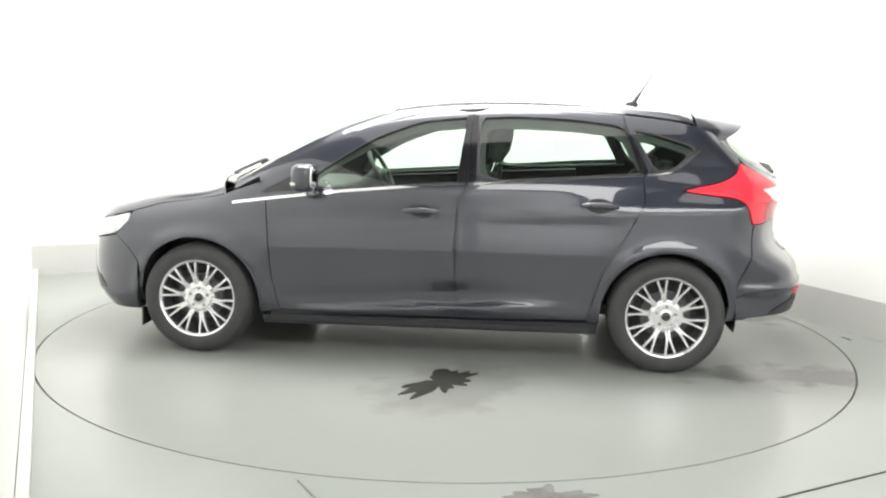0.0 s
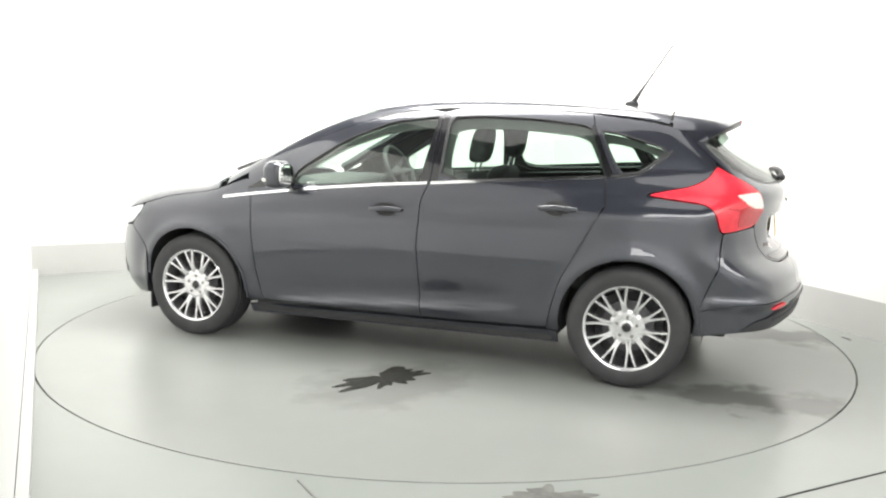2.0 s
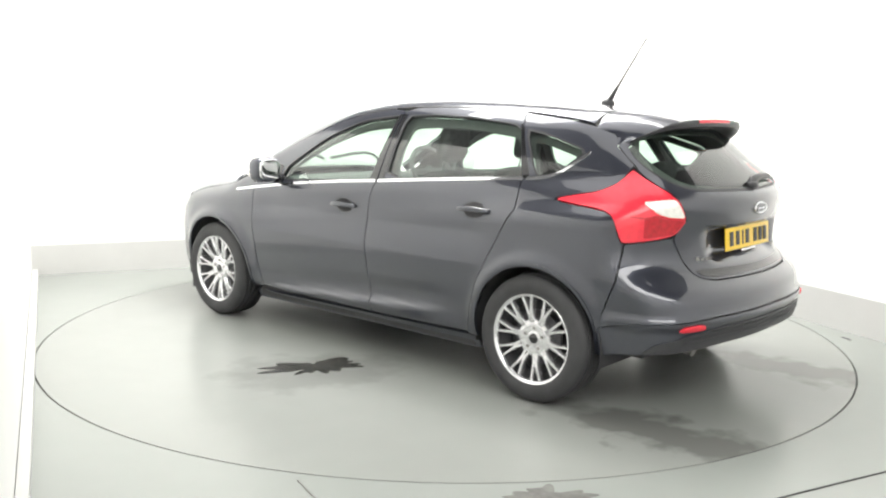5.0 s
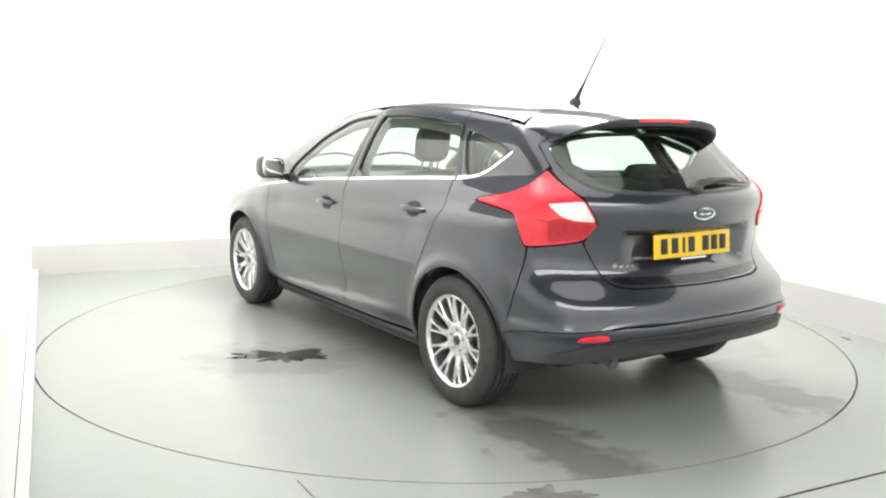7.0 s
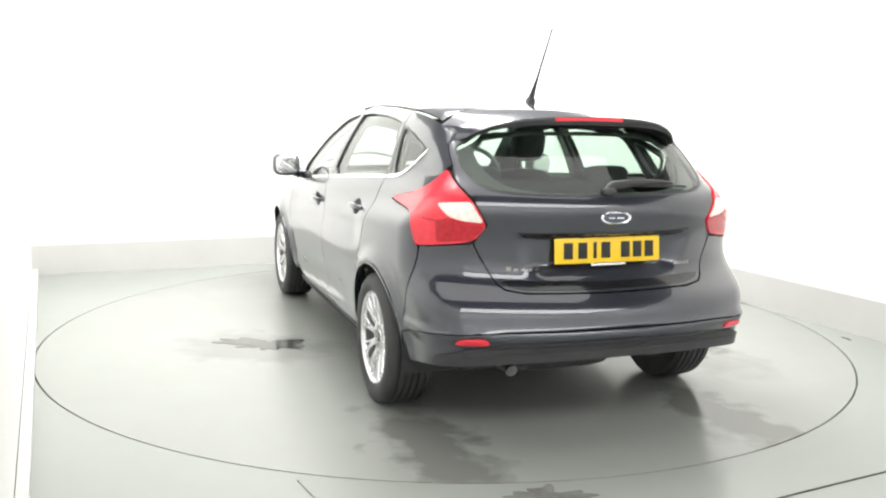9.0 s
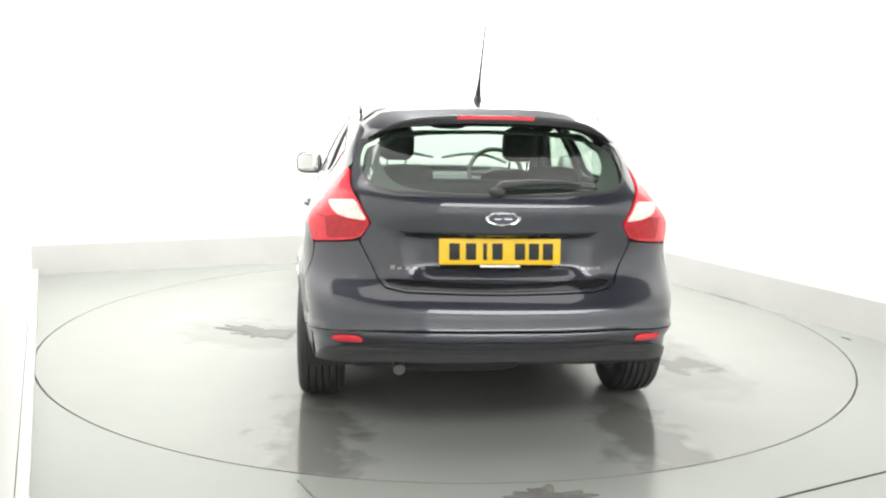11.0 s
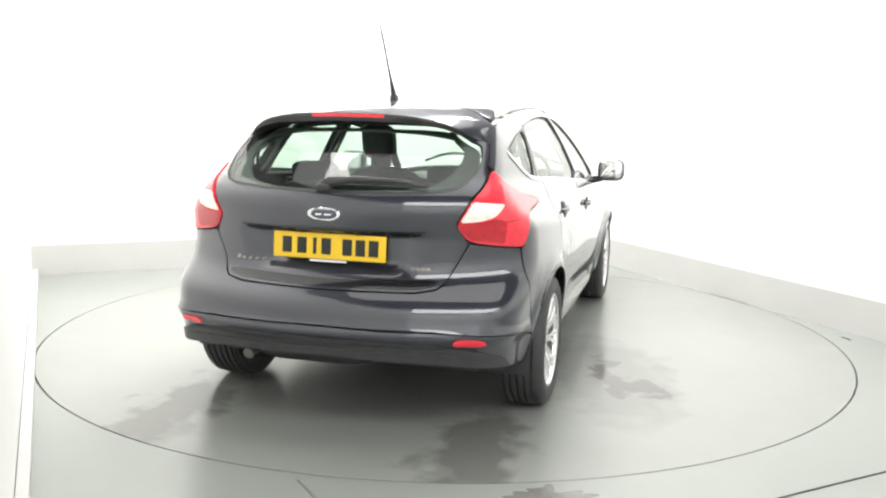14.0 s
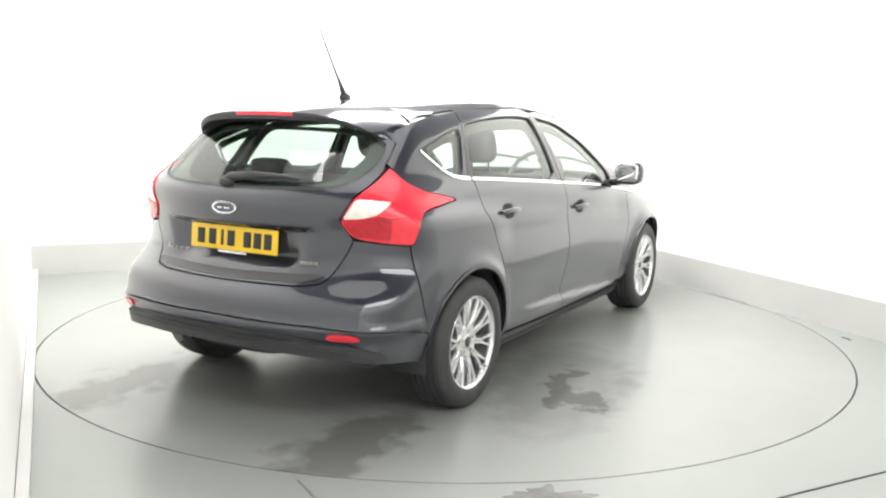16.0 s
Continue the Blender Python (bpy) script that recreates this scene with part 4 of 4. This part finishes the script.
def ring_sheet(r, corners, z):
    """A floor sheet with a round hole."""
    bm = bmesh.new()
    n = 160
    inner = [bm.verts.new((r * math.cos(2 * math.pi * i / n), r * math.sin(2 * math.pi * i / n), z)) for i in range(n)]
    outer = []
    for i in range(n):
        c, s = math.cos(2 * math.pi * i / n), math.sin(2 * math.pi * i / n)
        k = 12.0 / max(abs(c), abs(s))
        outer.append(bm.verts.new((k * c, k * s, z)))
    for i in range(n):
        bm.faces.new((inner[i], inner[(i + 1) % n], outer[(i + 1) % n], outer[i]))
    low = [bm.verts.new((v.co.x, v.co.y, z - 0.06)) for v in inner]
    for i in range(n):
        bm.faces.new((inner[i], low[i], low[(i + 1) % n], inner[(i + 1) % n]))
    return bm


def wall_between(name, a, b, mat, z0, z1, thick=0.15, label=""):
    """An upright wall from a to b, its thickness on the far side (to the right of a to b)."""
    a, b = Vector((*a, 0)), Vector((*b, 0))
    d = (b - a).normalized()
    o = Vector((d.y, -d.x, 0)) * thick
    bm = slab([(p.x, p.y) for p in (a, b, b + o, a + o)], z0, z1)
    ob = part(name, bm, mat, None, label, smooth=False)
    return tagged(ob, label, kind="structure")


def make_room():
    tagged(part("floor", ring_sheet(TABLE_R + 0.009, None, 0.0), FLOOR, None, smooth=False), "glossy light grey painted studio floor", kind="structure")
    tagged(part("turntable_pit", slab([(2.6 * math.cos(2 * math.pi * i / 64), 2.6 * math.sin(2 * math.pi * i / 64)) for i in range(64)], -0.12, -0.058), PIT, None, smooth=False), "dark pit under the turntable", kind="structure")
    # going round so that the room lies to the left of each run
    runs = [("wall_west", CORNER_L, LEFT_END, WALL, 0.0), ("wall_north", CORNER_R, CORNER_L, WALL, 0.25), ("wall_east", RIGHT_END, CORNER_R, WALL, 0.25)]
    for name, a, b, m, z0 in runs:
        wall_between(name, a, b, m, z0, 3.1, label="plain white studio wall")
        # Unseen upper part, added dark to keep bright reflections off the roof.
        wall_between(name.replace("wall", "upper_wall"), a, b, UPPER, 3.1, CEIL, label="added dark wall, out of view, above the white wall")
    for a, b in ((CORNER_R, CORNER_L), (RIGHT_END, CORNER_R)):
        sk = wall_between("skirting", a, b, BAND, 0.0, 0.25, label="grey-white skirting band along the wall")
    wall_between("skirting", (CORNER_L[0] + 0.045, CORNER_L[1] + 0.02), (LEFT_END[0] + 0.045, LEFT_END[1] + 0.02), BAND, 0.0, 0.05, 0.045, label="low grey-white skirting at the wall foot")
    # Unseen walls round the camera, added pale to brighten what the car reflects.
    for name, a, b in (("wall_south", (-6.5, -9.0), (6.5, -9.0)), ("wall_south_east", (6.5, -9.0), (6.5, -3.4)), ("wall_return_east", (6.5, -3.4), RIGHT_END), ("wall_return_west", LEFT_END, (-6.5, -4.83)), ("wall_south_west", (-6.5, -4.83), (-6.5, -9.0))):
        wall_between(name, a, b, UNSEEN_WALL, 0.0, CEIL, label="added pale wall, out of view, closing the room")
    # Unseen ceiling, added dark so that upward-facing paint reflects less light.
    tagged(part("ceiling", box(-7, 7, -9.2, 4.5, CEIL, CEIL + 0.15), DARK_CEIL, None, smooth=False), "added dark ceiling out of view", kind="structure")


def uneven(cx, cy, rx, ry, turn, seed, rough=0.35, n=110):
    """A ragged outline, as a spill leaves it."""
    rnd = random.Random(seed)
    ph = [(rnd.uniform(0, 6.28), rnd.uniform(0.4, 1.0) / (k + 1) ** 0.6) for k in range(17)]
    out = []
    for i in range(n):
        a = 2 * math.pi * i / n
        r = 1 + rough * sum(w * math.sin((k + 2) * a + p) for k, (p, w) in enumerate(ph)) * 0.6
        x, y = rx * r * math.cos(a), ry * r * math.sin(a)
        c, s = math.cos(radians(turn)), math.sin(radians(turn))
        out.append((cx + c * x - s * y, cy + s * x + c * y))
    return out


def make_turntable():
    bm = slab([(TABLE_R * math.cos(2 * math.pi * i / 200), TABLE_R * math.sin(2 * math.pi * i / 200)) for i in range(200)], -0.05, 0.0)
    table = tagged(part("turntable", bm, TABLE, None, smooth=False), "round grey car turntable with damp stains", "turntable")
    for name, mat, cx, cy, rx, ry, turn, seed, rough in (
            ("puddle", WET, -0.10, 1.19, 0.21, 0.13, 60, 3, 0.55),):
        part(name, slab(uneven(cx, cy, rx, ry, turn, seed, rough), 0.0004, 0.0016), mat, table, "dark wet patch", smooth=False)
    return table


def make_floor_marks():
    def strip(name, pts, w, mat, label):
        bm = bmesh.new()
        rows = []
        for i, p in enumerate(pts):
            a, b = Vector(pts[max(i - 1, 0)]), Vector(pts[min(i + 1, len(pts) - 1)])
            d = (b - a).normalized()
            o = Vector((-d.y, d.x)) * w / 2
            rows.append([bm.verts.new((p[0] + s * o.x, p[1] + s * o.y, z)) for s, z in ((1, 0.0006), (-1, 0.0006), (-1, 0.003), (1, 0.003))])
        for a, b in zip(rows, rows[1:]):
            for i in range(4):
                bm.faces.new((a[i], a[(i + 1) % 4], b[(i + 1) % 4], b[i]))
        bm.faces.new(rows[0]); bm.faces.new(rows[-1][::-1])
        return tagged(part(name, bm, mat, None, label, smooth=False), label, "floor mark", kind="structure")
    strip("floor_joint", [(-0.55, -2.47), (-0.44, -2.66), (-0.30, -2.9)], 0.007, JOINT, "thin joint in the painted floor")
    strip("floor_cable", [(1.10, -2.64), (1.26, -2.54), (1.59, -2.37), (1.79, -2.27), (2.2, -2.1)], 0.008, PIT, "thin dark cable lying on the floor")
    strip("floor_chip", [(2.59, -0.06), (2.61, -0.13)], 0.02, PIT, "small dark chip in the floor")
    strip("floor_scuff", [(2.13, 1.28), (2.3, 0.93)], 0.014, JOINT, "grey scuff along the wall foot")
    bm = slab(uneven(0.40, -2.57, 0.14, 0.08, 0, 4, 0.5), 0.0006, 0.0014)
    tagged(part("floor_stain", bm, STAIN, None, smooth=False), "small damp stain on the painted floor", "stain", kind="structure")


make_room()
table = make_turntable()
make_floor_marks()
car = make_car()


# ---- what turns ----
def motions():
    """Table and car turn together at an even pace."""
    rows_t, rows_c = [], []
    ox, oy = -1.2947, -0.0255
    for i in range(65):
        t = SECONDS * i / 64
        a = 174.33 - 7.134 * t
        c, s = math.cos(radians(a)), math.sin(radians(a))
        rows_t.append((t, pose(0, 0, 0, 0, 0, a)))
        rows_c.append((t, pose(c * ox - s * oy, s * ox + c * oy, 0, 0, 0, a)))
    walk(table, rows_t)
    walk(car, rows_c)


motions()
